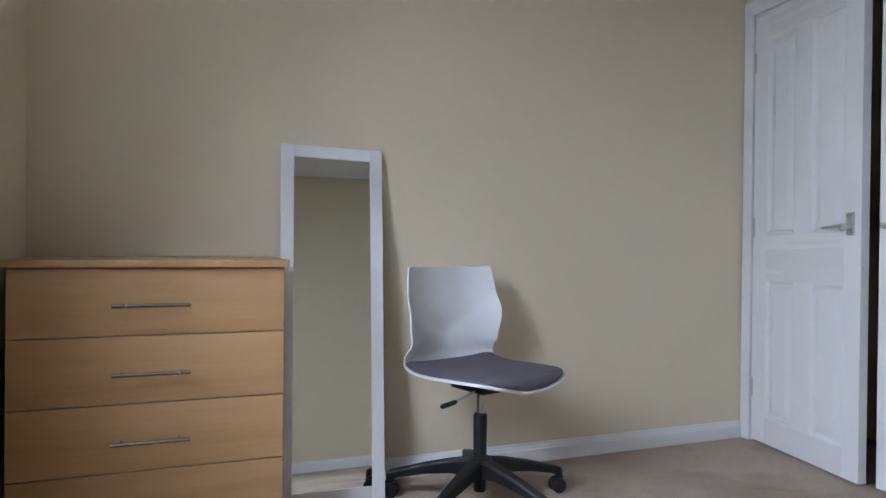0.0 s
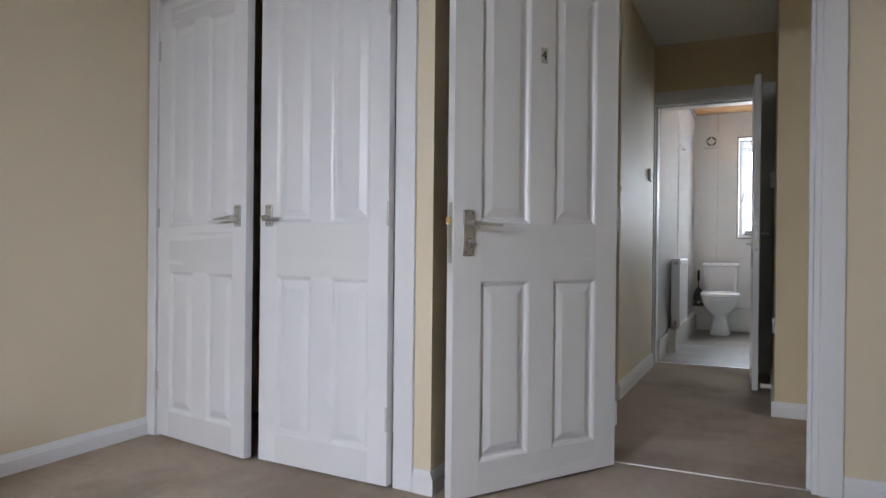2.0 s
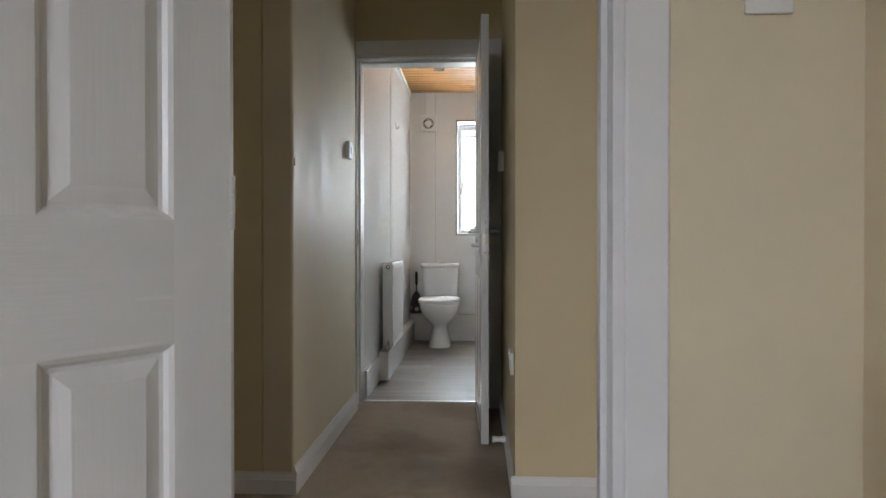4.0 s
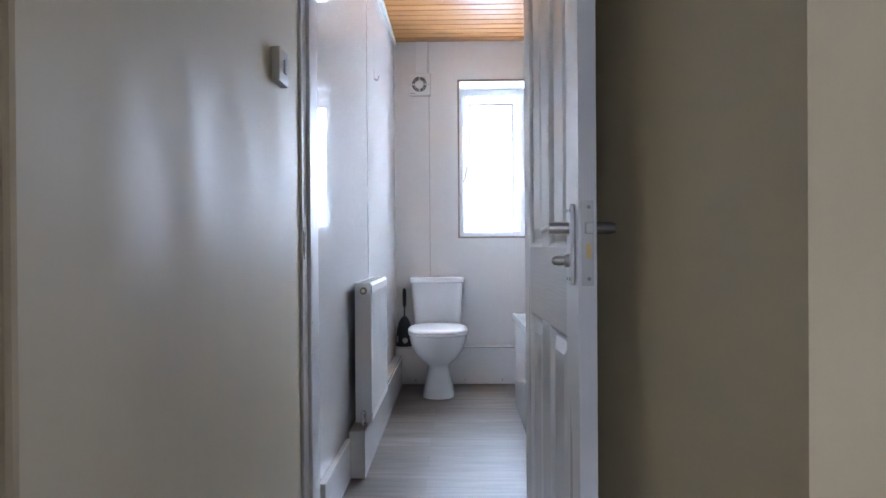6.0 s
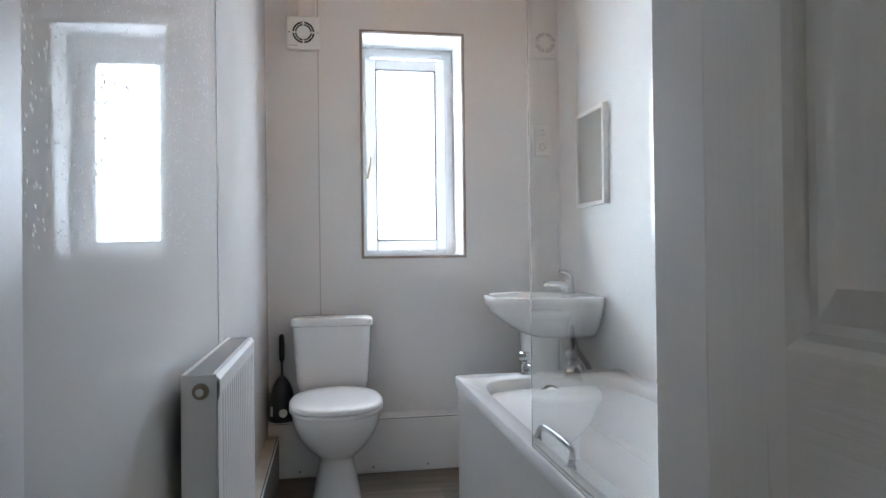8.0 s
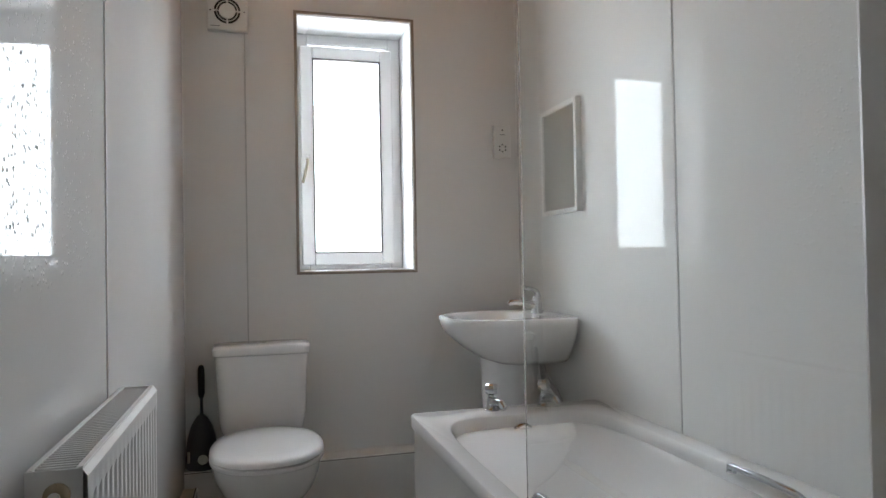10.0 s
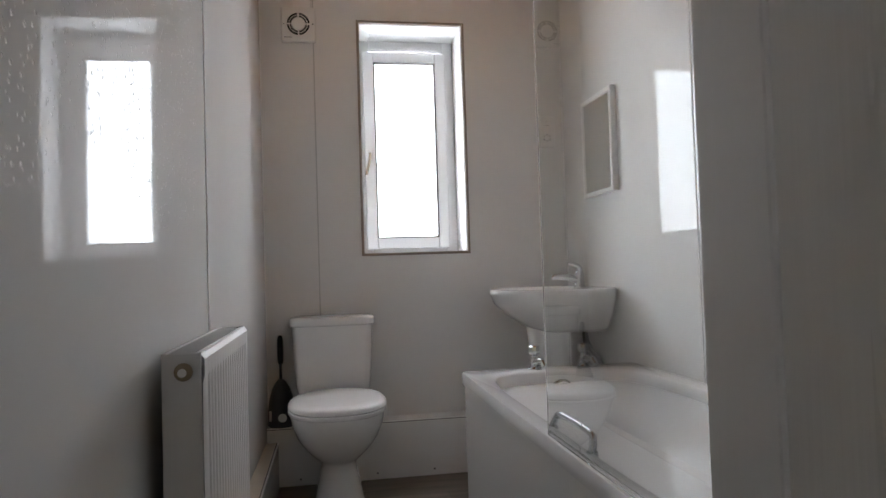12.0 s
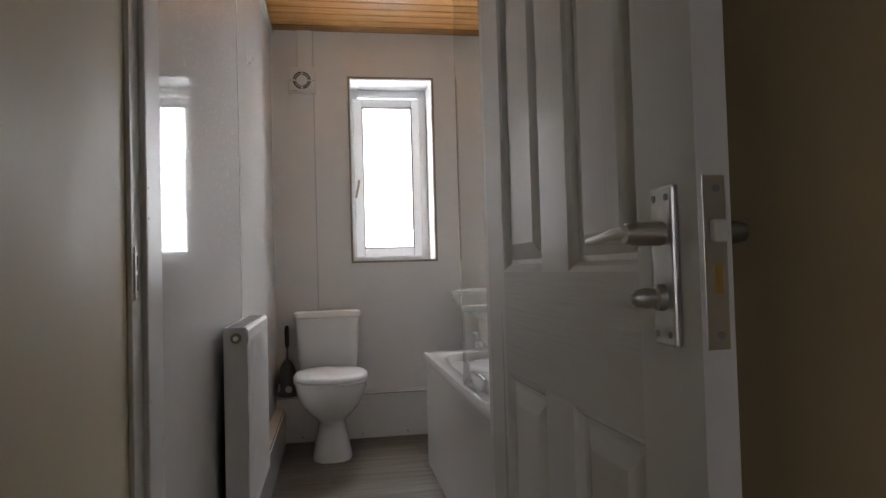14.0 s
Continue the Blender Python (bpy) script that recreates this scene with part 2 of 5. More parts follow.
LIGHT_LINE = surface("pale_joint_strip", (0.6, 0.6, 0.585), 0.4, vary=0.08)
STEEL = surface("brushed_steel", (0.46, 0.455, 0.45), 0.25, metal=1.0, vary=0.1, scale=30)
DARK_LINE = surface("dark_sealant", (0.09, 0.085, 0.08), 0.7, vary=0.2)
CERAMIC = surface("white_ceramic", (0.83, 0.83, 0.82), 0.08, vary=0.015, rough_vary=0.03, coat=0.4)
ACRYLIC = surface("white_bath_acrylic", (0.78, 0.78, 0.775), 0.08, vary=0.02, rough_vary=0.03, coat=0.3)
SEAT_PLASTIC = surface("white_seat_plastic", (0.82, 0.82, 0.82), 0.2, vary=0.015)
CHROME = surface("chrome", (0.62, 0.63, 0.65), 0.05, metal=1.0, vary=0.05, rough_vary=0.02)
SATIN = surface("satin_aluminium", (0.64, 0.63, 0.61), 0.38, metal=1.0, vary=0.08, scale=20)
DULL = surface("dull_aluminium", (0.3, 0.29, 0.28), 0.6, metal=1.0, vary=0.1, scale=20)
BRASS = surface("brass", (0.78, 0.58, 0.25), 0.3, metal=1.0, vary=0.1)
BEECH = wood("beech_effect", (0.47, 0.29, 0.135), (0.37, 0.215, 0.09), "x", 0.42, 9.0, 0.8, 0.03)
PINE = wood("varnished_pine", (0.56, 0.28, 0.085), (0.36, 0.15, 0.04), "y", 0.34, 22.0, 1.5, 0.08, islands=True)
CHAIR_WHITE = surface("white_chair_plastic", (0.80, 0.80, 0.80), 0.38, vary=0.02, bump=0.05, bump_scale=500)
FABRIC = surface("grey_woven_fabric", (0.14, 0.125, 0.14), 0.95, vary=0.15, scale=30, bump=0.6, bump_scale=900, spec=0.15)
BLACK = surface("black_nylon", (0.013, 0.014, 0.015), 0.5, vary=0.15, scale=25, bump=0.1, bump_scale=500, spec=0.3)
CHARCOAL = surface("charcoal_plastic", (0.05, 0.053, 0.06), 0.32, vary=0.1, scale=12)
RADIATOR = surface("white_radiator_enamel", (0.79, 0.79, 0.78), 0.45, vary=0.02, scale=2, rough_vary=0.02, spec=0.35)
PLATE = surface("white_plate_plastic", (0.82, 0.82, 0.80), 0.3, vary=0.02)
UPVC = surface("white_upvc", (0.89, 0.89, 0.89), 0.25, vary=0.02)
RAW = surface("bare_boxing_top", (0.62, 0.56, 0.47), 0.6, vary=0.12, scale=8)
EDGE = surface("brown_edge_trim", (0.30, 0.24, 0.19), 0.45, vary=0.12, scale=10)
INK = surface("black_ink", (0.012, 0.012, 0.012), 0.85, vary=0.1)
GREY_INK = surface("grey_print", (0.3, 0.3, 0.3), 0.6, vary=0.1)
LABEL = surface("paper_label", (0.72, 0.72, 0.68), 0.6, vary=0.05)
BRONZE = surface("worn_brass_handle", (0.36, 0.30, 0.22), 0.35, metal=0.9, vary=0.15, scale=40)
GLASS = glass_material("clear_glass")
MIRROR = bpy.data.materials.new("mirror_silver")
MIRROR.use_nodes = True
MIRROR.node_tree.nodes["Principled BSDF"].inputs["Base Color"].default_value = (0.74, 0.77, 0.74, 1)
MIRROR.node_tree.nodes["Principled BSDF"].inputs["Metallic"].default_value = 1
MIRROR.node_tree.nodes["Principled BSDF"].inputs["Roughness"].default_value = 0.015


# ---- building helpers ----
def box(bm, a, b, bevel=0.0, segments=2):
    """A box from corner a to corner b, its edges rounded by bevel."""
    lo, hi = [min(p, q) for p, q in zip(a, b)], [max(p, q) for p, q in zip(a, b)]
    t = bmesh.new()
    bmesh.ops.create_cube(t, size=1)
    for v in t.verts:
        v.co = Vector([lo[k] + (v.co[k] + 0.5) * (hi[k] - lo[k]) for k in range(3)])
    if bevel:
        bmesh.ops.bevel(t, geom=t.edges[:], offset=bevel, segments=segments, profile=0.5, affect="EDGES")
    merge(bm, t)


def merge(bm, t, m=None):
    if m is not None:
        t.transform(m)
    me = bpy.data.meshes.new("t")
    t.to_mesh(me)
    t.free()
    bm.from_mesh(me)
    bpy.data.meshes.remove(me)


def loft(bm, loops, cap=True, closed=True):
    """Skin between loops of equal count; closed: each loop is a ring."""
    rows = [[bm.verts.new(p) for p in loop] for loop in loops]
    n = len(rows[0])
    for a, b in zip(rows, rows[1:]):
        for k in range(n if closed else n - 1):
            bm.faces.new((a[k], a[(k + 1) % n], b[(k + 1) % n], b[k]))
    if cap and closed:
        bm.faces.new(rows[0][::-1])
        bm.faces.new(rows[-1])
    return rows


def lathe(bm, profile, centre=(0, 0, 0), segments=24, axis="z"):
    """A turned shape from (radius, height) pairs."""
    def at(r, h, k):
        c, s = math.cos(2 * math.pi * k / segments) * r, math.sin(2 * math.pi * k / segments) * r
        p = {"z": (c, s, h), "x": (h, c, s), "y": (s, h, c)}[axis]
        return Vector(p) + Vector(centre)
    loft(bm, [[at(max(r, 1e-4), h, k) for k in range(segments)] for r, h in profile])


def tube(bm, points, radius, segments=10):
    """A round bar along a line of points; radius may be a list."""
    pts = [Vector(p) for p in points]
    radii = radius if isinstance(radius, (list, tuple)) else [radius] * len(pts)
    loops, side = [], None
    for n, p in enumerate(pts):
        d = (pts[min(n + 1, len(pts) - 1)] - pts[max(n - 1, 0)]).normalized()
        if side is None:
            side = d.orthogonal().normalized()
        side = (side - d * side.dot(d)).normalized()
        up = d.cross(side)
        loops.append([p + radii[n] * (math.cos(2 * math.pi * k / segments) * side + math.sin(2 * math.pi * k / segments) * up) for k in range(segments)])
    loft(bm, loops)


def bend(points, steps=6):
    """Round a line of points with a smooth curve."""
    pts = [Vector(p) for p in points]
    out = []
    for n in range(len(pts) - 1):
        a, b, c, d = pts[max(n - 1, 0)], pts[n], pts[n + 1], pts[min(n + 2, len(pts) - 1)]
        for k in range(steps):
            t = k / steps
            out.append(0.5 * ((2 * b) + (c - a) * t + (2 * a - 5 * b + 4 * c - d) * t * t + (3 * b - a - 3 * c + d) * t ** 3))
    return out + [pts[-1]]


def mesh_of(name, bm, material, smooth=None):
    bmesh.ops.recalc_face_normals(bm, faces=bm.faces[:])
    me = bpy.data.meshes.new(name)
    bm.to_mesh(me)
    bm.free()
    me.materials.append(material)
    if smooth is not None:
        me.polygons.foreach_set("use_smooth", [True] * len(me.polygons))
        me.set_sharp_from_angle(angle=radians(smooth))
    return me


def part(name, bm, material, parent, label="", smooth=None):
    ob = new(name, mesh_of(name, bm, material, smooth))
    ob.parent = parent
    return tagged(ob, label)


def thing(name, m, label, category, group="", kind=""):
    ob = new(name)
    ob.empty_display_size = 0.1
    ob.matrix_world = m
    return tagged(ob, label, category, group, kind)


def structure(name, bm, material, label="", category="", smooth=None):
    return tagged(new(name, mesh_of(name, bm, material, smooth)), label, category or name.split("_")[0], kind="structure")


def boxes(*pairs, bevel=0.0):
    bm = bmesh.new()
    for a, b in pairs:
        box(bm, a, b, bevel)
    return bm


def rounded(cx, cy, rx, ry, n, z, power=2.5):
    """A superellipse ring."""
    out = []
    for k in range(n):
        c, s = math.cos(2 * math.pi * k / n), math.sin(2 * math.pi * k / n)
        out.append((cx + rx * math.copysign(abs(c) ** (2 / power), c), cy + ry * math.copysign(abs(s) ** (2 / power), s), z))
    return out


# ---- the shell of the place ----
WEST, EAST, SOUTH, NORTH, TOP = -0.385, 3.17, -0.59, 2.62, 2.455
HALL_W, HALL_N, HALL_E = 3.29, 0.797, 4.392
PIER, END, BATH_W = -0.03, 5.74, 5.915
BATH_N, BATH_S, BATH_E, BATH_TOP = 0.785, -0.70, 8.445, 2.405
FRAME_N, FRAME_S, HEAD = 0.782, 0.076, 1.995
DOOR_N, DOOR_S = 0.615, -0.14
HALL_END = 5.665
WIN = (-0.19, 0.307, 1.026, 2.124)

structure("floor_1", boxes(((WEST - 0.12, SOUTH - 0.12, -0.12), (3.205, NORTH + 0.12, 0.0))), CARPET, "beige twist-pile carpet, worn and faintly stained, wall to wall", "carpet")
structure("floor_2", boxes(((3.205, -1.7, -0.12), (5.862, 2.1, 0.0))), CARPET, "beige hallway carpet with trodden grey marks", "carpet")
structure("floor_3", boxes(((5.862, BATH_S - 0.12, -0.12), (BATH_E + 0.3, BATH_N + 0.13, 0.0))), VINYL, "grey wood-effect sheet vinyl bathroom floor", "floor")

structure("wall_north", boxes(((WEST - 0.12, NORTH, 0), (EAST + 0.12, NORTH + 0.12, TOP))), CREAM, "plain cream emulsioned bedroom wall", "wall")
structure("wall_south", boxes(((WEST - 0.12, SOUTH - 0.12, 0), (EAST, SOUTH, TOP))), CREAM, "cream emulsioned bedroom wall behind the radiator", "wall")
wy0, wy1, wz0, wz1 = 0.67, 1.63, 0.9, 1.95
structure("wall_west", boxes(((WEST - 0.12, SOUTH, 0), (WEST, wy0, TOP)), ((WEST - 0.12, wy1, 0), (WEST, NORTH, TOP)), ((WEST - 0.12, wy0, 0), (WEST, wy1, wz0)), ((WEST - 0.12, wy0, wz1), (WEST, wy1, TOP))), CREAM, "cream bedroom wall with the window opening", "wall")
structure("wall_east", boxes(((EAST, -1.7, 0), (HALL_W, DOOR_S - 0.03, TOP)), ((EAST, DOOR_N + 0.03, 0), (HALL_W, NORTH + 0.12, TOP)), ((EAST, DOOR_S - 0.03, HEAD + 0.03), (HALL_W, DOOR_N + 0.03, TOP))), CREAM, "cream wall with the bedroom doorway", "wall")
structure("ceiling_1", boxes(((WEST - 0.12, SOUTH - 0.12, TOP), (EAST, NORTH + 0.12, TOP + 0.1))), CEILING, "plain white plaster bedroom ceiling", "ceiling")
structure("ceiling_2", boxes(((EAST, -1.7, TOP), (END + 0.0, 2.1, TOP + 0.1))), CEILING, "plain white plaster hallway ceiling", "ceiling")

structure("wall_hall_return", boxes(((HALL_E, HALL_N + 0.12, 0), (HALL_E + 0.12, 2.1, TOP))), HALL, "cream hallway return wall", "wall")
structure("wall_hall_north", boxes(((HALL_E, HALL_N, 0), (HALL_END, HALL_N + 0.12, TOP)), ((HALL_END - 0.03, HALL_N + 0.012, 0), (END, HALL_N + 0.118, TOP)), bevel=0.009), CREAM_GLOSS, "pale cream satin-painted hallway wall with a worn corner", "wall")
structure("wall_hall_pier", boxes(((HALL_E - 0.005, -1.7, 0), (HALL_E + 0.12, PIER, TOP)), ((HALL_E + 0.12, PIER - 0.12, 0), (END, PIER, TOP))), HALL, "cream hallway pier beside the bathroom door", "wall")
# the south end's opening is added, only to let the hallway fill lamp in
structure("wall_hall_ends", boxes(((HALL_W, 2.1, 0), (HALL_E + 0.12, 2.2, TOP)), ((HALL_W, -1.8, 0), (3.45, -1.7, TOP)), ((4.25, -1.8, 0), (HALL_E + 0.12, -1.7, TOP)), ((3.45, -1.8, 0), (4.25, -1.7, 0.95)), ((3.45, -1.8, 2.0), (4.25, -1.7, TOP))), HALL, "cream closing walls of the unseen hallway ends with an added opening for fill light", "wall")
structure("wall_bath_west", boxes(((END, BATH_S - 0.12, 0), (BATH_W, FRAME_S - 0.03, TOP)), ((END, FRAME_N + 0.029, 0), (BATH_W, BATH_N + 0.13, TOP)), ((END, FRAME_S - 0.03, HEAD + 0.03), (BATH_W, FRAME_N + 0.029, TOP))), HALL, "cream wall above the bathroom doorway", "wall")
structure("wall_bath_south", boxes(((BATH_W, BATH_S - 0.12, 0), (BATH_E + 0.3, BATH_S, BATH_TOP))), PANEL, "white gloss bathroom wall along the bath", "wall")
structure("wall_bath_north", boxes(((BATH_W, BATH_N + 0.02, 0), (BATH_E + 0.3, BATH_N + 0.15, BATH_TOP))), PANEL, "white gloss bathroom wall behind the radiator", "wall")
structure("wall_bath_east", boxes(((BATH_E, BATH_S, 0), (BATH_E + 0.275, WIN[0], BATH_TOP)), ((BATH_E, WIN[1], 0), (BATH_E + 0.275, BATH_N, BATH_TOP)), ((BATH_E, WIN[0], 0), (BATH_E + 0.275, WIN[1], WIN[2])), ((BATH_E, WIN[0], WIN[3]), (BATH_E + 0.275, WIN[1], BATH_TOP))), PANEL, "white panelled bathroom wall with a deep window opening", "wall")

# pine boards overhead, each with its own edges
bm = bmesh.new()
x = BATH_W
while x < BATH_E:
    box(bm, (x + 0.002, BATH_S, BATH_TOP + random.uniform(0, 0.001)), (min(x + 0.088, BATH_E), BATH_N, BATH_TOP + 0.016), 0.005, 1)
    x += 0.09
structure("ceiling_3", bm, PINE, "varnished tongue-and-groove pine board bathroom ceiling", "ceiling")
structure("ceiling_4", boxes(((BATH_W, BATH_S - 0.12, BATH_TOP + 0.02), (BATH_E + 0.3, BATH_N + 0.13, BATH_TOP + 0.12))), CEILING, "plaster above the pine boards", "ceiling")

# wardrobe front, which runs slightly out of square
SL = 0.058


def wardrobe_x(y):
    return 2.523 + (y - 1.09) * SL


W0, W1, W2 = 1.09, 1.252, 2.55
bm = bmesh.new()


def slant_box(bm, y0, y1, z0, z1, d0, d1, bevel=0.0):
    t = bmesh.new()
    box(t, (d0, y0, z0), (d1, y1, z1), bevel)
    for v in t.verts:
        v.co.x += wardrobe_x(v.co.y)
    merge(bm, t)


slant_box(bm, W0, W1 - 0.03, 0, TOP, 0.0, 0.1)
slant_box(bm, W2 + 0.03, NORTH, 0, TOP, 0.0, 0.1)
slant_box(bm, W1 - 0.03, W2 + 0.03, 2.03, TOP, 0.0, 0.1)
box(bm, (wardrobe_x(W0) + 0.1, W0, 0), (EAST, W0 + 0.1, TOP))
structure("wall_wardrobe", bm, CREAM, "cream stud wall of the built-in wardrobe", "wall")

# linings, architraves and skirtings
bm = bmesh.new()
slant_box(bm, W1 - 0.03, W1, 0, 2.03, 0.0, 0.1)
slant_box(bm, W2, W2 + 0.03, 0, 2.03, 0.0, 0.1)
slant_box(bm, W1 - 0.03, W2 + 0.03, 2.0, 2.032, 0.002, 0.1)
slant_box(bm, W1 - 0.092, W1 - 0.008, 0, 2.075, -0.016, 0.0, 0.004)
slant_box(bm, W2 + 0.008, NORTH - 0.004, 0, 2.075, -0.016, 0.0, 0.004)
slant_box(bm, W1 - 0.092, NORTH - 0.004, 2.008, 2.077, -0.018, 0.0, 0.004)
structure("trim_wardrobe", bm, GLOSS, "white gloss wardrobe door frame", "door frame")

bm = boxes(((EAST - 0.002, DOOR_S - 0.03, 0), (HALL_W + 0.002, DOOR_S, HEAD)), ((EAST - 0.002, DOOR_N, 0), (HALL_W + 0.002, DOOR_N + 0.03, HEAD)), ((EAST - 0.002, DOOR_S - 0.03, HEAD), (HALL_W + 0.002, DOOR_N + 0.03, HEAD + 0.03)), bevel=0.002)
for y0, y1 in ((DOOR_S, DOOR_S + 0.014), (DOOR_N - 0.014, DOOR_N)):
    box(bm, (EAST + 0.045, y0, 0), (EAST + 0.08, y1, HEAD), 0.002)
for xa, xb in ((EAST - 0.016, EAST), (HALL_W, HALL_W + 0.016)):
    box(bm, (xa, DOOR_S - 0.1, 0), (xb, DOOR_S - 0.02, HEAD + 0.085), 0.005)
    box(bm, (xa, DOOR_N + 0.02, 0), (xb, DOOR_N + 0.1, HEAD + 0.085), 0.005)
    box(bm, (xa + 0.001, DOOR_S - 0.02, HEAD + 0.012), (xb - 0.001, DOOR_N + 0.02, HEAD + 0.084), 0.005)
structure("trim_bedroom_door", bm, GLOSS, "white gloss bedroom door frame and architrave", "door frame")

bm = boxes(((END - 0.004, FRAME_N + 0.018, 0), (BATH_W - 0.002, FRAME_N + 0.028, HEAD + 0.02)), ((END - 0.004, FRAME_S - 0.03, 0), (BATH_W - 0.002, FRAME_S, HEAD + 0.02)), ((END - 0.004, FRAME_S - 0.03, HEAD), (BATH_W - 0.002, FRAME_N + 0.015, HEAD + 0.03)), bevel=0.002)
box(bm, (END + 0.055, FRAME_N + 0.006, 0), (BATH_W - 0.004, FRAME_N + 0.019, HEAD), 0.003)
box(bm, (END + 0.055, FRAME_S - 0.001, 0), (BATH_W - 0.004, FRAME_S + 0.012, HEAD), 0.004)
box(bm, (END + 0.055, FRAME_S, HEAD - 0.012), (BATH_W - 0.004, FRAME_N, HEAD + 0.001), 0.003)
box(bm, (END - 0.016, PIER + 0.002, 0), (END, FRAME_S - 0.012, HEAD + 0.1), 0.005)
box(bm, (END - 0.0155, FRAME_S - 0.012, HEAD + 0.012), (END, HALL_N + 0.008, HEAD + 0.099), 0.005)
structure("trim_bathroom_door", bm, GLOSS, "white gloss bathroom door frame, paint chipped on its edge", "door frame")


def baseboard(p, q, inward, height=0.08, depth=0.015, name="baseboard"):
    """A moulded skirting from p to q on the floor; inward points into the room."""
    p, q, w = Vector((*p, 0)), Vector((*q, 0)), Vector((*inward, 0))
    profile = [(0, 0), (depth, 0), (depth, height * 0.66), (depth * 0.8, height * 0.72), (depth * 0.72, height * 0.8), (depth * 0.45, height * 0.9), (depth * 0.35, height), (0, height)]
    bm = bmesh.new()
    loft(bm, [[e + w * d + Vector((0, 0, z)) for d, z in profile] for e in (p, q)])
    return structure(name, bm, GLOSS, "white gloss moulded skirting board", "skirting board")


baseboard((WEST, NORTH), (wardrobe_x(NORTH) - 0.017, NORTH), (0, -1))
baseboard((WEST, SOUTH), (WEST, NORTH - 0.016), (1, 0))
baseboard((WEST + 0.016, SOUTH), (EAST - 0.016, SOUTH), (0, 1))
baseboard((EAST, SOUTH), (EAST, DOOR_S - 0.101), (-1, 0))
baseboard((wardrobe_x(W0), W0), (wardrobe_x(W1 - 0.092), W1 - 0.093), (-1, 0), 0.085)
baseboard((wardrobe_x(W0) - 0.015, W0), (EAST - 0.02, W0), (0, -1), 0.085)
baseboard((EAST, DOOR_N + 0.101), (EAST, W0 - 0.016), (-1, 0))
baseboard((HALL_E, HALL_N), (HALL_END - 0.004, HALL_N), (0, -1), 0.1)
baseboard((HALL_E, HALL_N - 0.015), (HALL_E, 2.1), (-1, 0))
baseboard((HALL_E - 0.005, -1.7), (HALL_E - 0.005, PIER + 0.015), (-1, 0))
baseboard((HALL_E - 0.005, PIER), (END - 0.018, PIER), (0, 1))

bm = boxes(((3.201, DOOR_S, 0), (3.209, DOOR_N, 0.004)), bevel=0.001)
tagged(new("threshold_strip", mesh_of("threshold_strip", bm, SATIN)), "thin pale metal carpet strip across the bedroom doorway", "threshold strip")
bm = boxes(((5.85, FRAME_S + 0.012, 0), (5.874, FRAME_N + 0.005, 0.006)), bevel=0.002)
tagged(new("threshold_strip", mesh_of("threshold_strip", bm, SATIN)), "thin metal strip between hallway carpet and bathroom vinyl", "threshold strip")


bm = bmesh.new()
lathe(bm, [(0, -0.0006), (0.012, -0.0006), (0.0145, -0.0035), (0.011, -0.005), (0.004, -0.003), (0, -0.003)], segments=18, axis="y")
bm.transform(Matrix.Translation((HALL_E + 0.02, HALL_N, 1.245)) @ Matrix.Diagonal((0.7, 1, 1.2, 1)))
tagged(new("wall_plug", mesh_of("wall_plug", bm, HALL, 40)), "small painted-over plug on the hallway wall's worn corner", "wall plug")


# ---- doors ----
def panelled_slab(width, height, thick, columns, rows):
    """A moulded panel door leaf: x along it from the hinge, y through it, z up."""
    bm = bmesh.new()
    xs = [0] + [v for c in columns for v in c] + [width]
    zs = [0] + [v for r in rows for v in r] + [height]
    steps = ((0.0, 0.0), (0.008, 0.004), (0.014, 0.0115), (0.022, 0.012), (0.05, 0.003))
    for y, s in ((0.0, 1), (thick, -1)):
        for i in range(len(xs) - 1):
            for j in range(len(zs) - 1):
                a, b, c, d = xs[i], xs[i + 1], zs[j], zs[j + 1]
                if i % 2 and j % 2:
                    rings = [[(a + e, y + s * h, c + e), (b - e, y + s * h, c + e), (b - e, y + s * h, d - e), (a + e, y + s * h, d - e)] for e, h in steps]
                    rows_ = [[bm.verts.new(p) for p in r] for r in rings]
                    for r0, r1 in zip(rows_, rows_[1:]):
                        for k in range(4):
                            bm.faces.new((r0[k], r0[(k + 1) % 4], r1[(k + 1) % 4], r1[k]))
                    bm.faces.new(rows_[-1])
                else:
                    f = bm.faces.new([bm.verts.new(p) for p in ((a, y, c), (b, y, c), (b, y, d), (a, y, d))])
                    f.material_index = 1 if j % 2 == 0 and 0 < i < len(xs) - 2 else 0
    for a, b in (((0, 0), (0, height)), ((width, 0), (width, height))):
        bm.faces.new([bm.verts.new(p) for p in ((a[0], 0, 0), (a[0], thick, 0), (a[0], thick, height), (a[0], 0, height))])
    for z in (0, height):
        bm.faces.new([bm.verts.new(p) for p in ((0, 0, z), (width, 0, z), (width, thick, z), (0, thick, z))])
    bmesh.ops.remove_doubles(bm, verts=bm.verts[:], dist=1e-5)
    return bm


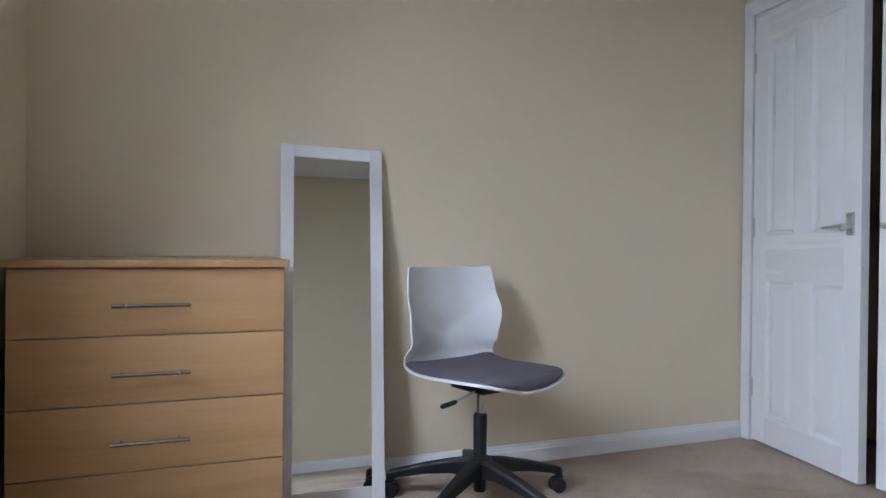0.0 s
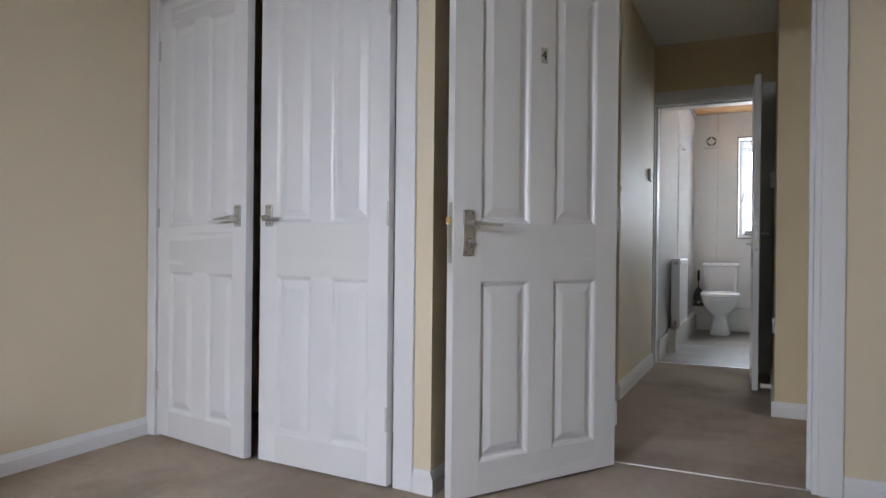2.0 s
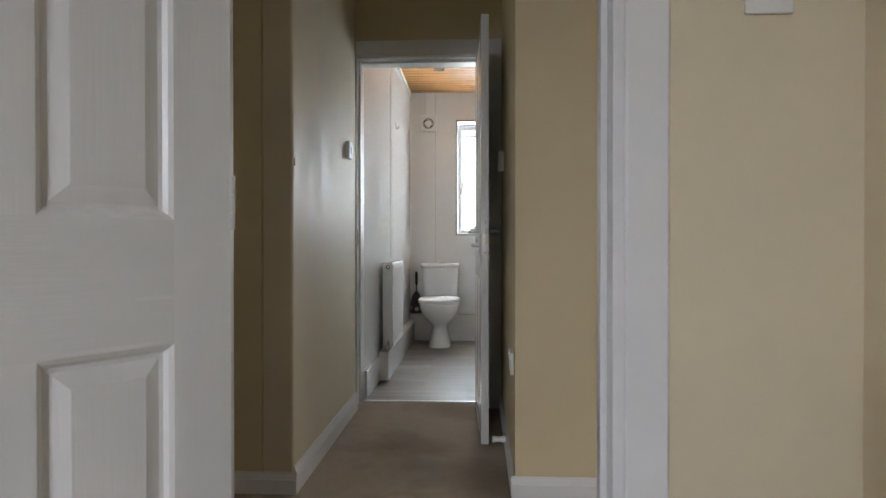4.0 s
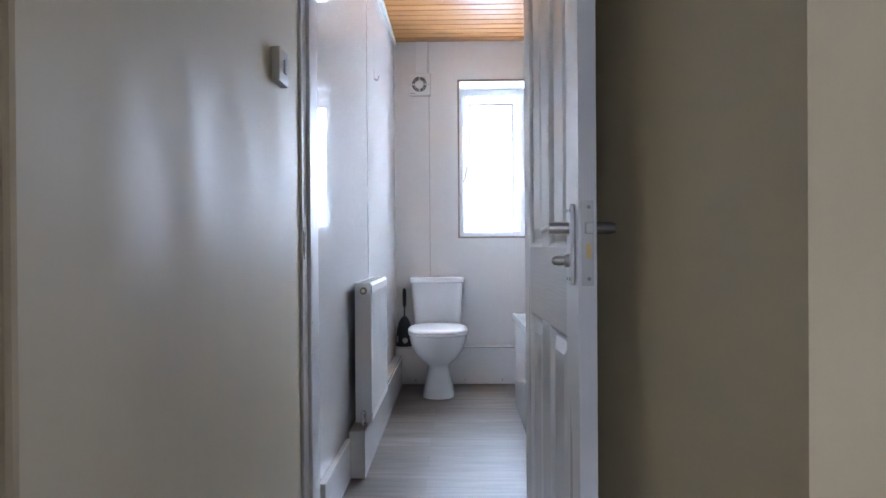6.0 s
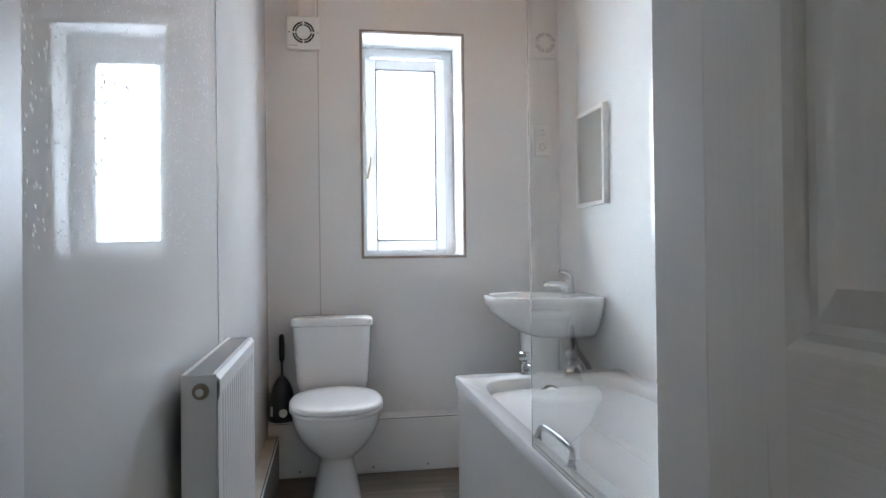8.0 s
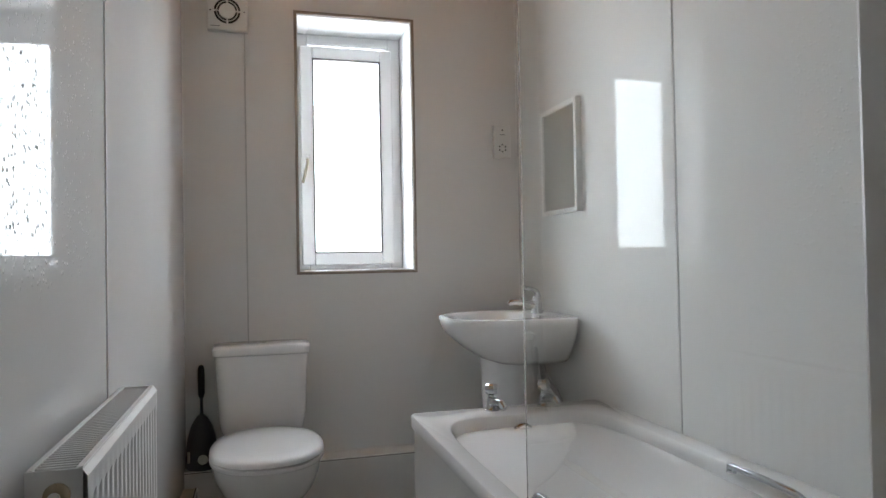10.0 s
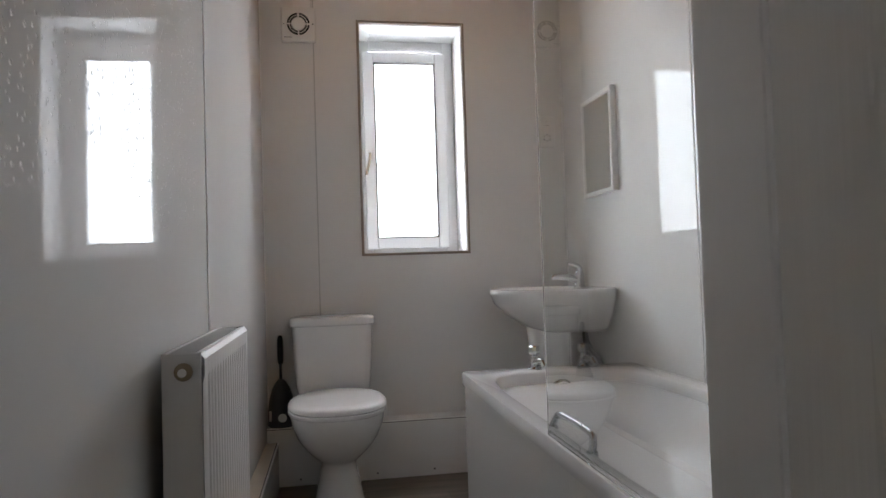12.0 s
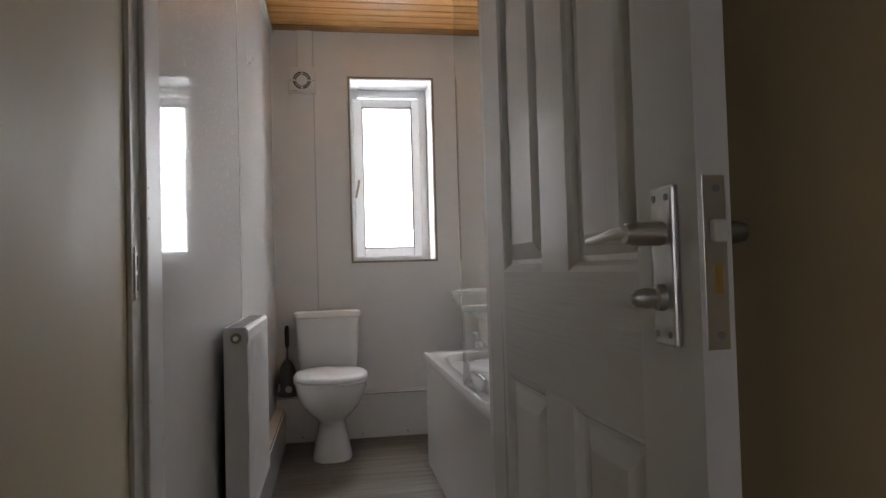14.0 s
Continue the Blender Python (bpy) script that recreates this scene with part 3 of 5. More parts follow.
def lever_handle(parent, x, z, y, out, way, plate, thumb=None, length=0.115, finish=None):
    """Back plate, lever and screws on a door face: out is the side that it stands on, way the lever's direction."""
    finish = finish or SATIN
    w, z0, z1 = plate
    bm = boxes(((x - w / 2, y, z0), (x + w / 2, y + out * 0.009, z1)), bevel=0.003)
    back = part("back_plate", bm, finish, parent, "satin metal back plate")
    bm = bmesh.new()
    lathe(bm, [(0.0, 0), (0.0125, 0), (0.012, 0.04), (0.010, 0.05), (0.0, 0.051)], segments=14, axis="y")
    bm.transform(Matrix.Translation((x, y, z)) @ Matrix.Diagonal((1, out, 1, 1)))
    pts = bend([(x - way * 0.004, y + out * 0.042, z), (x + way * 0.02, y + out * 0.047, z), (x + way * length * 0.6, y + out * 0.05, z - 0.003), (x + way * length, y + out * 0.046, z - 0.004)])
    tube(bm, pts, [0.009 - 0.0045 * k / (len(pts) - 1) for k in range(len(pts))], 12)
    part("lever", bm, finish, back, "tapered lever", 50)
    for sz in (z0 + 0.012, z1 - 0.012):
        for sx in (-w * 0.28, w * 0.28):
            bm = bmesh.new()
            lathe(bm, [(0.0, 0), (0.0036, 0), (0.0036, 0.0012), (0.0, 0.0016)], segments=10, axis="y")
            bm.transform(Matrix.Translation((x + sx, y + out * 0.009, sz)) @ Matrix.Diagonal((1, out, 1, 1)))
            part("screw", bm, GREY_INK, back)
    if thumb == "turn":
        bm = bmesh.new()
        lathe(bm, [(0.0, 0), (0.014, 0), (0.013, 0.008), (0.009, 0.01), (0.0105, 0.018), (0.009, 0.03), (0.004, 0.035), (0.0, 0.035)], segments=16, axis="y")
        bm.transform(Matrix.Translation((x, y + out * 0.009, z - 0.065)) @ Matrix.Diagonal((0.75, out, 1, 1)))
        part("thumb_turn", bm, finish, back, "privacy thumb turn", 40)
    if thumb == "key":
        bm = boxes(((x - 0.009, y + out * 0.009, z - 0.085), (x + 0.009, y + out * 0.013, z - 0.05)), bevel=0.002)
        part("keyhole_cover", bm, CHROME, back, "small bright lock cylinder surround")
        bm = bmesh.new()
        lathe(bm, [(0.0, 0), (0.0075, 0), (0.0075, 0.012), (0.0, 0.012)], segments=14, axis="y")
        bm.transform(Matrix.Translation((x, y + out * 0.013, z - 0.062)) @ Matrix.Diagonal((1, out, 1, 1)))
        part("lock_cylinder", bm, GREY_INK, back, "", 40)
    return back


def hinge(parent, x, y, z, reach=0.1):
    """A butt hinge's knuckle in three barrels with domed pins."""
    bm = bmesh.new()
    for k in range(3):
        a, b = reach * k / 3 + 0.0006, reach * (k + 1) / 3 - 0.0006
        lathe(bm, [(0.0, a), (0.005, a), (0.0055, a + 0.001), (0.0055, b - 0.001), (0.005, b), (0.0, b)], (x, y, z), 10)
    part("hinge", bm, HINGE, parent, "painted-over butt hinge")


ROWS_4 = ((0.115, 0.754), (0.965, 1.865))

# bedroom door, standing open into the room
ang = math.degrees(math.atan2(0.42, -0.665))
door = thing("door_1", pose(3.158, 0.598, 0.012, 0, 0, ang), "white four-panel bedroom door standing open against the wardrobe", "door", kind="structure")
leaf = part("leaf", panelled_slab(0.787, 1.975, 0.04, ((0.115, 0.335), (0.452, 0.672)), ROWS_4), DOOR, door, "white painted moulded door leaf")
leaf.data.materials.append(DOOR_RAIL)
lever_handle(door, 0.728, 0.958, 0.04, 1, -1, (0.046, 0.845, 1.005), "key")
lever_handle(door, 0.728, 0.958, 0.0, -1, -1, (0.046, 0.845, 1.005), "key")
bm = boxes(((0.787, 0.008, 0.82), (0.789, 0.032, 1.03)), bevel=0.0008)
plate = part("lock_faceplate", bm, SATIN, door, "satin metal mortice lock faceplate")
bm = boxes(((0.789, 0.012, 0.955), (0.802, 0.028, 0.978)), bevel=0.003)
part("latch_bolt", bm, BRASS, plate, "brass spring latch")
for z in (0.16, 0.95, 1.72):
    hinge(door, -0.004, 0.04, z)
bm = boxes(((0.376, 0.04, 1.566), (0.41, 0.0425, 1.624)), bevel=0.001)
num = part("number_plate", bm, SATIN, door, "small metal number plate")
cu = bpy.data.curves.new("numeral", "FONT")
cu.body, cu.size, cu.extrude, cu.align_x, cu.align_y = "4", 0.05, 0.0005, "CENTER", "CENTER"
tmp = new("t", cu)
me = bpy.data.meshes.new_from_object(tmp.evaluated_get(bpy.context.evaluated_depsgraph_get()))
bpy.data.objects.remove(tmp)
me.materials.clear()
me.materials.append(INK)
nm = new("numeral", me)
nm.parent = num
nm.matrix_basis = pose(0.393, 0.0434, 1.595, 90, 0, 180)
tagged(nm, "black number four")

# bathroom door, open flat along the pier
door = thing("door_2", pose(5.742, 0.1205, 0.012, 0, 0, 182.2), "white four-panel bathroom door with woodgrain, standing wide open", "door", kind="structure")
leaf = part("leaf", panelled_slab(0.742, 1.975, 0.035, ((0.105, 0.312), (0.42, 0.624)), ((0.115, 0.757), (0.943, 1.865))), DOOR_SHINY, door, "white painted grained door leaf")
leaf.data.materials.append(DOOR_RAIL)
lever_handle(door, 0.69, 0.982, 0.0, -1, -1, (0.042, 0.868, 1.03), "turn", 0.095)
# same lever set in darker metal: its colour tones down the bedroom window's reflection
lever_handle(door, 0.69, 0.982, 0.035, 1, -1, (0.042, 0.868, 1.03), finish=DULL)
bm = boxes(((0.74, 0.005, 0.868), (0.7422, 0.03, 1.035)), bevel=0.0008)
plate = part("lock_faceplate", bm, SATIN, door, "satin metal lock faceplate on the door edge")
bm = boxes(((0.7422, 0.011, 0.97), (0.752, 0.027, 0.992)), bevel=0.003)
part("latch_bolt", bm, LABEL, plate, "pale spring latch")
bm = boxes(((0.7422, 0.015, 0.922), (0.7432, 0.024, 0.95)))
part("bolt_slot", bm, BRASS, plate, "brass bolt end")
for z in (0.882, 1.022):
    bm = bmesh.new()
    lathe(bm, [(0.0, 0), (0.004, 0), (0.004, 0.001), (0.0, 0.0012)], (0.7422, 0.02, z), 10, "x")
    part("screw", bm, GREY_INK, plate)
for z in (0.16, 1.72):
    hinge(door, -0.004, 0.035, z)

# wardrobe pair
wang = math.degrees(math.atan2(-1, -SL))
PAIR = ((0.085, 0.265), (0.36, 0.54))
wd = thing("wardrobe_door", pose(wardrobe_x(W2) - 0.008, W2 - 0.003, 0.012, 0, 0, -90 - 3.3 - 6.3), "white four-panel built-in wardrobe door standing slightly ajar", "wardrobe door", "wardrobe doors")
leaf = part("leaf", panelled_slab(0.624, 1.978, 0.036, PAIR, ROWS_4), GLOSS, wd, "white painted moulded leaf")
leaf.data.materials.append(DOOR_RAIL)
lever_handle(wd, 0.575, 0.985, 0.0, -1, -1, (0.036, 0.95, 1.04), length=0.1)
for z in (0.2, 0.95, 1.72):
    hinge(wd, 0.0, -0.002, z, 0.09)
wd = thing("wardrobe_door", pose(wardrobe_x(W1) - 0.006, W1 + 0.0012, 0.012, 0, 0, 90 - 3.3), "white four-panel built-in wardrobe door, closed", "wardrobe door", "wardrobe doors")
leaf = part("leaf", panelled_slab(0.628, 1.978, 0.036, PAIR, ROWS_4), GLOSS, wd, "white painted moulded leaf")
leaf.data.materials.append(DOOR_RAIL)
lever_handle(wd, 0.578, 0.985, 0.036, 1, -1, (0.036, 0.95, 1.04), length=0.1)
for z in (0.2, 0.95, 1.72):
    hinge(wd, 0.0, 0.038, z, 0.09)


# ---- bedroom things ----
def chest_of_drawers():
    t = thing("chest_of_drawers", pose(-0.345, 2.17, 0), "beech-effect four-drawer chest against the cream wall", "chest of drawers")
    w, d, h = 0.722, 0.43, 0.838
    bm = boxes(((0, 0.02, 0), (0.018, d, h)), ((w - 0.018, 0.02, 0), (w, d, h)), ((0.018, d - 0.012, 0.05), (w - 0.018, d - 0.002, h)), ((0.018, 0.05, 0.0), (w - 0.018, 0.066, 0.075)), ((0.018, 0.03, 0.8), (w - 0.018, d - 0.012, h - 0.004)), bevel=0.001)
    part("carcass", bm, BEECH, t)
    part("top", boxes(((-0.012, -0.016, h), (w + 0.012, d + 0.005, h + 0.022)), bevel=0.004), BEECH, t, "beech-effect top with a rounded edge")
    for n in range(4):
        z1 = h - 0.003 - n * 0.1892
        dr = part("drawer", boxes(((0.003, 0.0, z1 - 0.186), (w - 0.003, 0.018, z1)), bevel=0.0015), BEECH, t, "plain beech-effect drawer front")
        z = z1 - 0.102
        bm = bmesh.new()
        tube(bm, [(0.256, -0.032, z), (0.457, -0.032, z)], 0.0058, 14)
        part("handle", bm, STEEL, dr, "brushed steel bar handle", 50)
        for x in (0.28, 0.43):
            bm = bmesh.new()
            tube(bm, [(x, -0.032, z), (x, 0.001, z)], 0.0045, 10)
            part("handle_post", bm, STEEL, dr, "", 50)
    return t


chest_of_drawers()


def leaning_mirror():
    w, h = 0.375, 1.282
    tilt = 8.3
    t = thing("leaning_mirror", pose(0.392, 2.413, 0.004, 0, 0, 0) @ pose(0, 0, 0, -tilt, 1.2, 0), "tall white-framed mirror leaning against the wall beside the chest", "mirror")
    f, d = 0.046, 0.018
    for name, a, b in (("frame_side", (0, 0, 0), (f, d, h)), ("frame_side", (w - f, 0, 0), (w, d, h)), ("frame_rail", (f, 0.0005, 0), (w - f, d, f * 1.2)), ("frame_rail", (f, 0.0005, h - f), (w - f, d, h))):
        part(name, boxes((a, b), bevel=0.003), GLOSS, t, "white painted flat frame")
    part("mirror_glass", boxes(((f - 0.004, 0.006, f * 1.2 - 0.004), (w - f + 0.004, 0.01, h - f + 0.004))), MIRROR, t, "plain mirror glass")
    part("backing", boxes(((0.01, d, 0.01), (w - 0.01, d + 0.003, h - 0.01))), EDGE, t, "brown backing board")


leaning_mirror()


def swivel_chair():
    t = thing("swivel_chair", pose(1.065, 2.262, 0, 0, 0, 17.5), "white moulded swivel chair with grey seat pad, black star base", "office chair")
    # centre line of the shell: distance back, height, half width
    line = [(-0.26, 0.443, 0.085), (-0.243, 0.453, 0.155), (-0.185, 0.46, 0.205), (-0.06, 0.455, 0.222), (0.05, 0.45, 0.222), (0.13, 0.455, 0.217), (0.185, 0.478, 0.21), (0.212, 0.525, 0.203), (0.213, 0.585, 0.203), (0.206, 0.65, 0.214), (0.213, 0.72, 0.208), (0.226, 0.79, 0.198), (0.231, 0.818, 0.19), (0.232, 0.826, 0.176)]
    fine = []
    for n in range(len(line) - 1):
        p0, p1, p2, p3 = (Vector(line[max(0, min(len(line) - 1, n + k))]) for k in (-1, 0, 1, 2))
        for k in range(4):
            u = k / 4
            fine.append(0.5 * (2 * p1 + (p2 - p0) * u + (2 * p0 - 5 * p1 + 4 * p2 - p3) * u * u + (3 * p1 - p0 - 3 * p2 + p3) * u ** 3))
    fine.append(Vector(line[-1]))
    line = [tuple(p) for p in fine]
    cols = 33
    front, rear = [], []
    for n, (y, z, w) in enumerate(line):
        a, b = line[max(n - 1, 0)], line[min(n + 1, len(line) - 1)]
        d = Vector((0, b[0] - a[0], b[1] - a[1])).normalized()
        nrm = Vector((0, -d.z, d.y))
        row0, row1 = [], []
        for k in range(cols):
            u = 2 * k / (cols - 1) - 1
            up = max(0.0, min(1.0, (n - 22) / 9))
            up = up * up * (3 - 2 * up)
            curl = (0.018 + 0.027 * up) * u ** 4 + (0.004 + 0.016 * up) * u * u
            fold = up * 0.02 * (1 - max(0.0, min(1.0, (z - 0.535 - 0.13 * abs(u)) / 0.05)))
            p = Vector((u * w, y, z)) + nrm * (curl + fold)
            row0.append(p)
            row1.append(p - nrm * 0.009)
        front.append(row0)
        rear.append(row1)
    bm = bmesh.new()
    fv = [[bm.verts.new(p) for p in r] for r in front]
    rv = [[bm.verts.new(p) for p in r] for r in rear]
    m = len(line)
    for i in range(m - 1):
        for k in range(cols - 1):
            bm.faces.new((fv[i][k], fv[i][k + 1], fv[i + 1][k + 1], fv[i + 1][k]))
            bm.faces.new((rv[i][k], rv[i + 1][k], rv[i + 1][k + 1], rv[i][k + 1]))
        for k in (0, cols - 1):
            bm.faces.new((fv[i][k], fv[i + 1][k], rv[i + 1][k], rv[i][k]))
    for i in (0, m - 1):
        for k in range(cols - 1):
            bm.faces.new((fv[i][k], fv[i][k + 1], rv[i][k + 1], rv[i][k]))
    shell = part("shell", bm, CHAIR_WHITE, t, "white plastic one-piece seat and back shell", 40)
    # seat pad
    bm = bmesh.new()
    top, low = [], []
    pads = [(y, z, w) for y, z, w in line[:25]]
    for n, (y, z, w) in enumerate(pads):
        e = math.sqrt(min(1.0, n / 4, (len(pads) - 1 - n) / 4))
        r0, r1 = [], []
        for k in range(cols):
            u = 2 * k / (cols - 1) - 1
            edge = 1 - abs(u) ** 6
            zz = z + 0.004 + 0.018 * u ** 4
            r1.append((u * (w - 0.006), y + (0.004 if n == 0 else 0), zz))
            r0.append((u * (w - 0.006), y + (0.004 if n == 0 else 0), zz + 0.006 + 0.02 * edge * e))
        top.append(r0)
        low.append(r1)
    loops = [a + b[::-1] for a, b in zip(top, low)]
    loft(bm, loops)
    part("seat_pad", bm, FABRIC, t, "grey woven fabric seat pad", 50)
    bm = boxes(((-0.07, -0.09, 0.405), (0.07, 0.09, 0.448)), bevel=0.012)
    part("mechanism", bm, BLACK, t, "black tilt mechanism under the seat")
    bm = bmesh.new()
    lathe(bm, [(0, 0.30), (0.014, 0.30), (0.014, 0.41), (0, 0.41)], segments=20)
    part("gas_lift", bm, CHROME, t, "chrome gas lift", 40)
    bm = bmesh.new()
    lathe(bm, [(0, 0.05), (0.02, 0.05), (0.0225, 0.06), (0.0245, 0.315), (0.02, 0.322), (0, 0.322)], segments=24)
    part("lift_cover", bm, BLACK, t, "black column cover", 40)
    bm = bmesh.new()
    tube(bm, bend([(0, -0.03, 0.42), (-0.09, -0.05, 0.41), (-0.165, -0.06, 0.395)]), 0.004, 8)
    lv = part("lever", bm, SATIN, t, "thin height lever", 40)
    bm = bmesh.new()
    tube(bm, [(-0.161, -0.059, 0.396), (-0.166, -0.061, 0.394), (-0.228, -0.072, 0.391), (-0.234, -0.073, 0.39)], [0.006, 0.008, 0.0085, 0.005], 10)
    part("lever_grip", bm, BLACK, lv, "", 40)
    bm = bmesh.new()
    lathe(bm, [(0, 0.1), (0.036, 0.1), (0.042, 0.115), (0.04, 0.165), (0.031, 0.172), (0, 0.172)], segments=24)
    hub = part("base_hub", bm, BLACK, t, "black nylon star base hub", 40)
    for n in range(5):
        a = radians(3 + 72 * n) - radians(17.5)
        c, s = math.cos(a), math.sin(a)
        side = Vector((-s, c, 0))
        loops = []
        for r, zt, zb, hw in ((0.03, 0.165, 0.105, 0.026), (0.1, 0.155, 0.11, 0.023), (0.2, 0.132, 0.098, 0.02), (0.29, 0.106, 0.078, 0.018), (0.325, 0.096, 0.062, 0.018), (0.338, 0.088, 0.06, 0.012)):
            o = Vector((c * r, s * r, 0))
            loops.append([o + side * hw * x + Vector((0, 0, z)) for x, z in ((-0.7, zt), (0.7, zt), (1, zt - 0.008), (1, zb), (-1, zb), (-1, zt - 0.008))])
        bm = bmesh.new()
        loft(bm, loops)
        arm = part("base_arm", bm, BLACK, t, "tapered black base arm")
        o = Vector((c * 0.322, s * 0.322, 0.0))
        bm = bmesh.new()
        roll = Vector((c, s, 0)).cross(Vector((0, 0, 1)))
        for off in (-0.016, 0.016):
            w = bmesh.new()
            lathe(w, [(0, -0.009), (0.024, -0.009), (0.027, -0.005), (0.027, 0.005), (0.024, 0.009), (0, 0.009)], (0, 0, 0), 20, "y")
            merge(bm, w, Matrix.Translation(o + Vector((-s, c, 0)) * off + Vector((0, 0, 0.0275))) @ Matrix.Rotation(a, 4, "Z"))
        part("castor", bm, BLACK, arm, "black twin-wheel castor", 40)
        bm = bmesh.new()
        box(bm, (-0.024, -0.007, 0.028), (0.024, 0.007, 0.06), 0.006)
        lathe(bm, [(0, 0.05), (0.006, 0.05), (0.006, 0.075), (0, 0.075)], segments=10)
        bm.transform(Matrix.Translation(o) @ Matrix.Rotation(a, 4, "Z"))
        part("castor_stem", bm, BLACK, arm)


swivel_chair()


def fluted_radiator(m, length, height, depth, label, flute=0.0333, valve=False, top=0.05):
    """A panel radiator: x along it, y=0 its front, z=0 its lower edge."""
    t = thing("radiator", m, label, "radiator", "radiators")
    bm = bmesh.new()
    x, prof = 0.02, []
    while x < length - 0.02:
        for u, d in ((0.0, 0.0), (0.2, 0.0), (0.32, 0.005), (0.68, 0.005), (0.8, 0.0)):
            prof.append((x + u * flute, d))
        x += flute
    prof = [(0.0, 0.004), (0.012, 0.0)] + prof + [(length - 0.012, 0.0), (length, 0.004)]
    zs = [(0.0, 0.008, 0), (0.012, 0.0, 0), (0.04, 0.0, 0), (0.055, 0.0, 1), (height - top - 0.015, 0.0, 1), (height - top, 0.0, 0), (height - 0.012, 0.0, 0), (height - 0.003, 0.006, 0), (height, 0.014, 0)]
    loft(bm, [[(px, pd * k + e, z) for px, pd in prof] for z, e, k in zs], cap=False, closed=False)
    part("front_panel", bm, RADIATOR, t, "white enamelled fluted front panel", 30)
    part("back_panel", boxes(((0.004, depth - 0.008, 0.004), (length - 0.004, depth, height - 0.006)), bevel=0.003), RADIATOR, t)
    for x0, x1 in ((0, 0.003), (length - 0.003, length)):
        part("end_cover", boxes(((x0, 0.006, 0.004), (x1, depth - 0.001, height - 0.001)), bevel=0.001), RADIATOR, t, "white pressed end cover")
    bm = bmesh.new()
    box(bm, (0.003, 0.006, height - 0.004), (length - 0.003, 0.014, height), 0.001)
    box(bm, (0.003, depth - 0.01, height - 0.004), (length - 0.003, depth - 0.002, height), 0.001)
    n = int((length - 0.03) / 0.012)
    for k in range(n):
        box(bm, (0.012 + k * 0.012, 0.013, height - 0.004), (0.015 + k * 0.012, depth - 0.009, height - 0.001))
    part("top_grille", bm, RADIATOR, t, "slotted white top grille")
    bm = boxes(((0.01, 0.015, 0.01), (length - 0.01, depth - 0.012, height - 0.03)))
    part("convector", bm, GREY_INK, t, "grey convector fins inside")
    if valve:
        bm = bmesh.new()
        lathe(bm, [(0, 0), (0.016, 0), (0.016, -0.004), (0.012, -0.008), (0.007, -0.009), (0.006, -0.014), (0, -0.014)], (0, depth * 0.48, height - 0.033), 18, "x")
        plug = part("bleed_plug", bm, BRONZE, t, "round tarnished bleed plug", 40)
        bm = bmesh.new()
        lathe(bm, [(0, -0.0135), (0.0075, -0.0135), (0.0075, -0.0165), (0, -0.017)], (0, depth * 0.48, height - 0.033), 16, "x")
        part("plug_cap", bm, PLATE, plug, "white plug centre", 40)
        bm = bmesh.new()
        lathe(bm, [(0, 0), (0.011, 0), (0.011, -0.02), (0, -0.02)], (0, depth * 0.48, 0.03), 14, "x")
        lathe(bm, [(0, -0.005), (0.012, -0.005), (0.013, 0.012), (0.01, 0.03), (0.012, 0.034), (0.009, 0.048), (0, 0.05)], (-0.024, depth * 0.48, 0.012), 14)
        tube(bm, [(-0.024, depth * 0.48, 0.01), (-0.024, depth * 0.48, -0.04)], 0.0075, 12)
        part("valve", bm, CHROME, t, "tarnished chrome lockshield valve on its pipe", 40)
    return t


fluted_radiator(pose(2.865, -0.46, 0.13, 0, 0, 180), 1.2, 0.65, 0.09, "white fluted panel radiator below the blank wall plate").matrix_world = pose(2.865, -0.46, 0.13, 0, 0, 180)


def wall_plate(m, size, depth, label, category, kind="blank", holes=True):
    """A moulded accessory on a wall: x across, z up, y=0 the wall, its face towards -y."""
    t = thing("wall_plate" if kind == "blank" else kind, m, label, category)
    w, h = size
    part("faceplate", boxes(((-w / 2, -depth, -h / 2), (w / 2, 0, h / 2)), bevel=0.003), PLATE, t, "white moulded faceplate")
    if holes:
        for sx in (-1, 1):
            bm = bmesh.new()
            lathe(bm, [(0, 0), (0.0032, 0), (0.0032, -0.0012), (0, -0.0012)], (sx * w * 0.36, -depth, 0), 10, "y")
            part("screw", bm, GREY_INK, t)
    return t


pl = wall_plate(pose(EAST, -0.418, 1.397, 0, 0, -90), (0.086, 0.09), 0.009, "white blank wall plate with two screws and faint print", "wall plate")
part("print", boxes(((-0.011, -0.0094, -0.016), (0.011, -0.009, -0.013))), GREY_INK, pl)


# ---- hallway things ----
sw = wall_plate(pose(5.435, HALL_N, 1.428, 0, 0, 0), (0.09, 0.088), 0.022, "white surface-mounted light switch on the hallway wall", "light switch", "light_switch", False)
part("rocker", boxes(((-0.009, -0.027, -0.018), (0.009, -0.022, 0.018)), bevel=0.002), PLATE, sw, "white rocker")
wall_plate(pose(5.49, PIER, 1.37, 0, 0, 180), (0.09, 0.1), 0.03, "white control plate behind the bathroom door", "wall plate")
sk = wall_plate(pose(4.56, PIER, 0.475, 0, 0, 180), (0.146, 0.086), 0.012, "white double socket low on the pier", "wall socket", "wall_socket")
for sx in (-0.035, 0.035):
    part("rocker", boxes(((sx - 0.006, -0.016, 0.012), (sx + 0.006, -0.012, 0.03)), bevel=0.001), PLATE, sk)
    part("pin_hole", boxes(((sx - 0.003, -0.0125, -0.012), (sx + 0.003, -0.012, -0.002))), INK, sk)
bm = bmesh.new()
lathe(bm, [(0, 0), (0.016, 0), (0.016, 0.01), (0.012, 0.02), (0.012, 0.045), (0.016, 0.05), (0.014, 0.06), (0, 0.06)], (4.92, PIER + 0.013, 0.06), 16, "y")
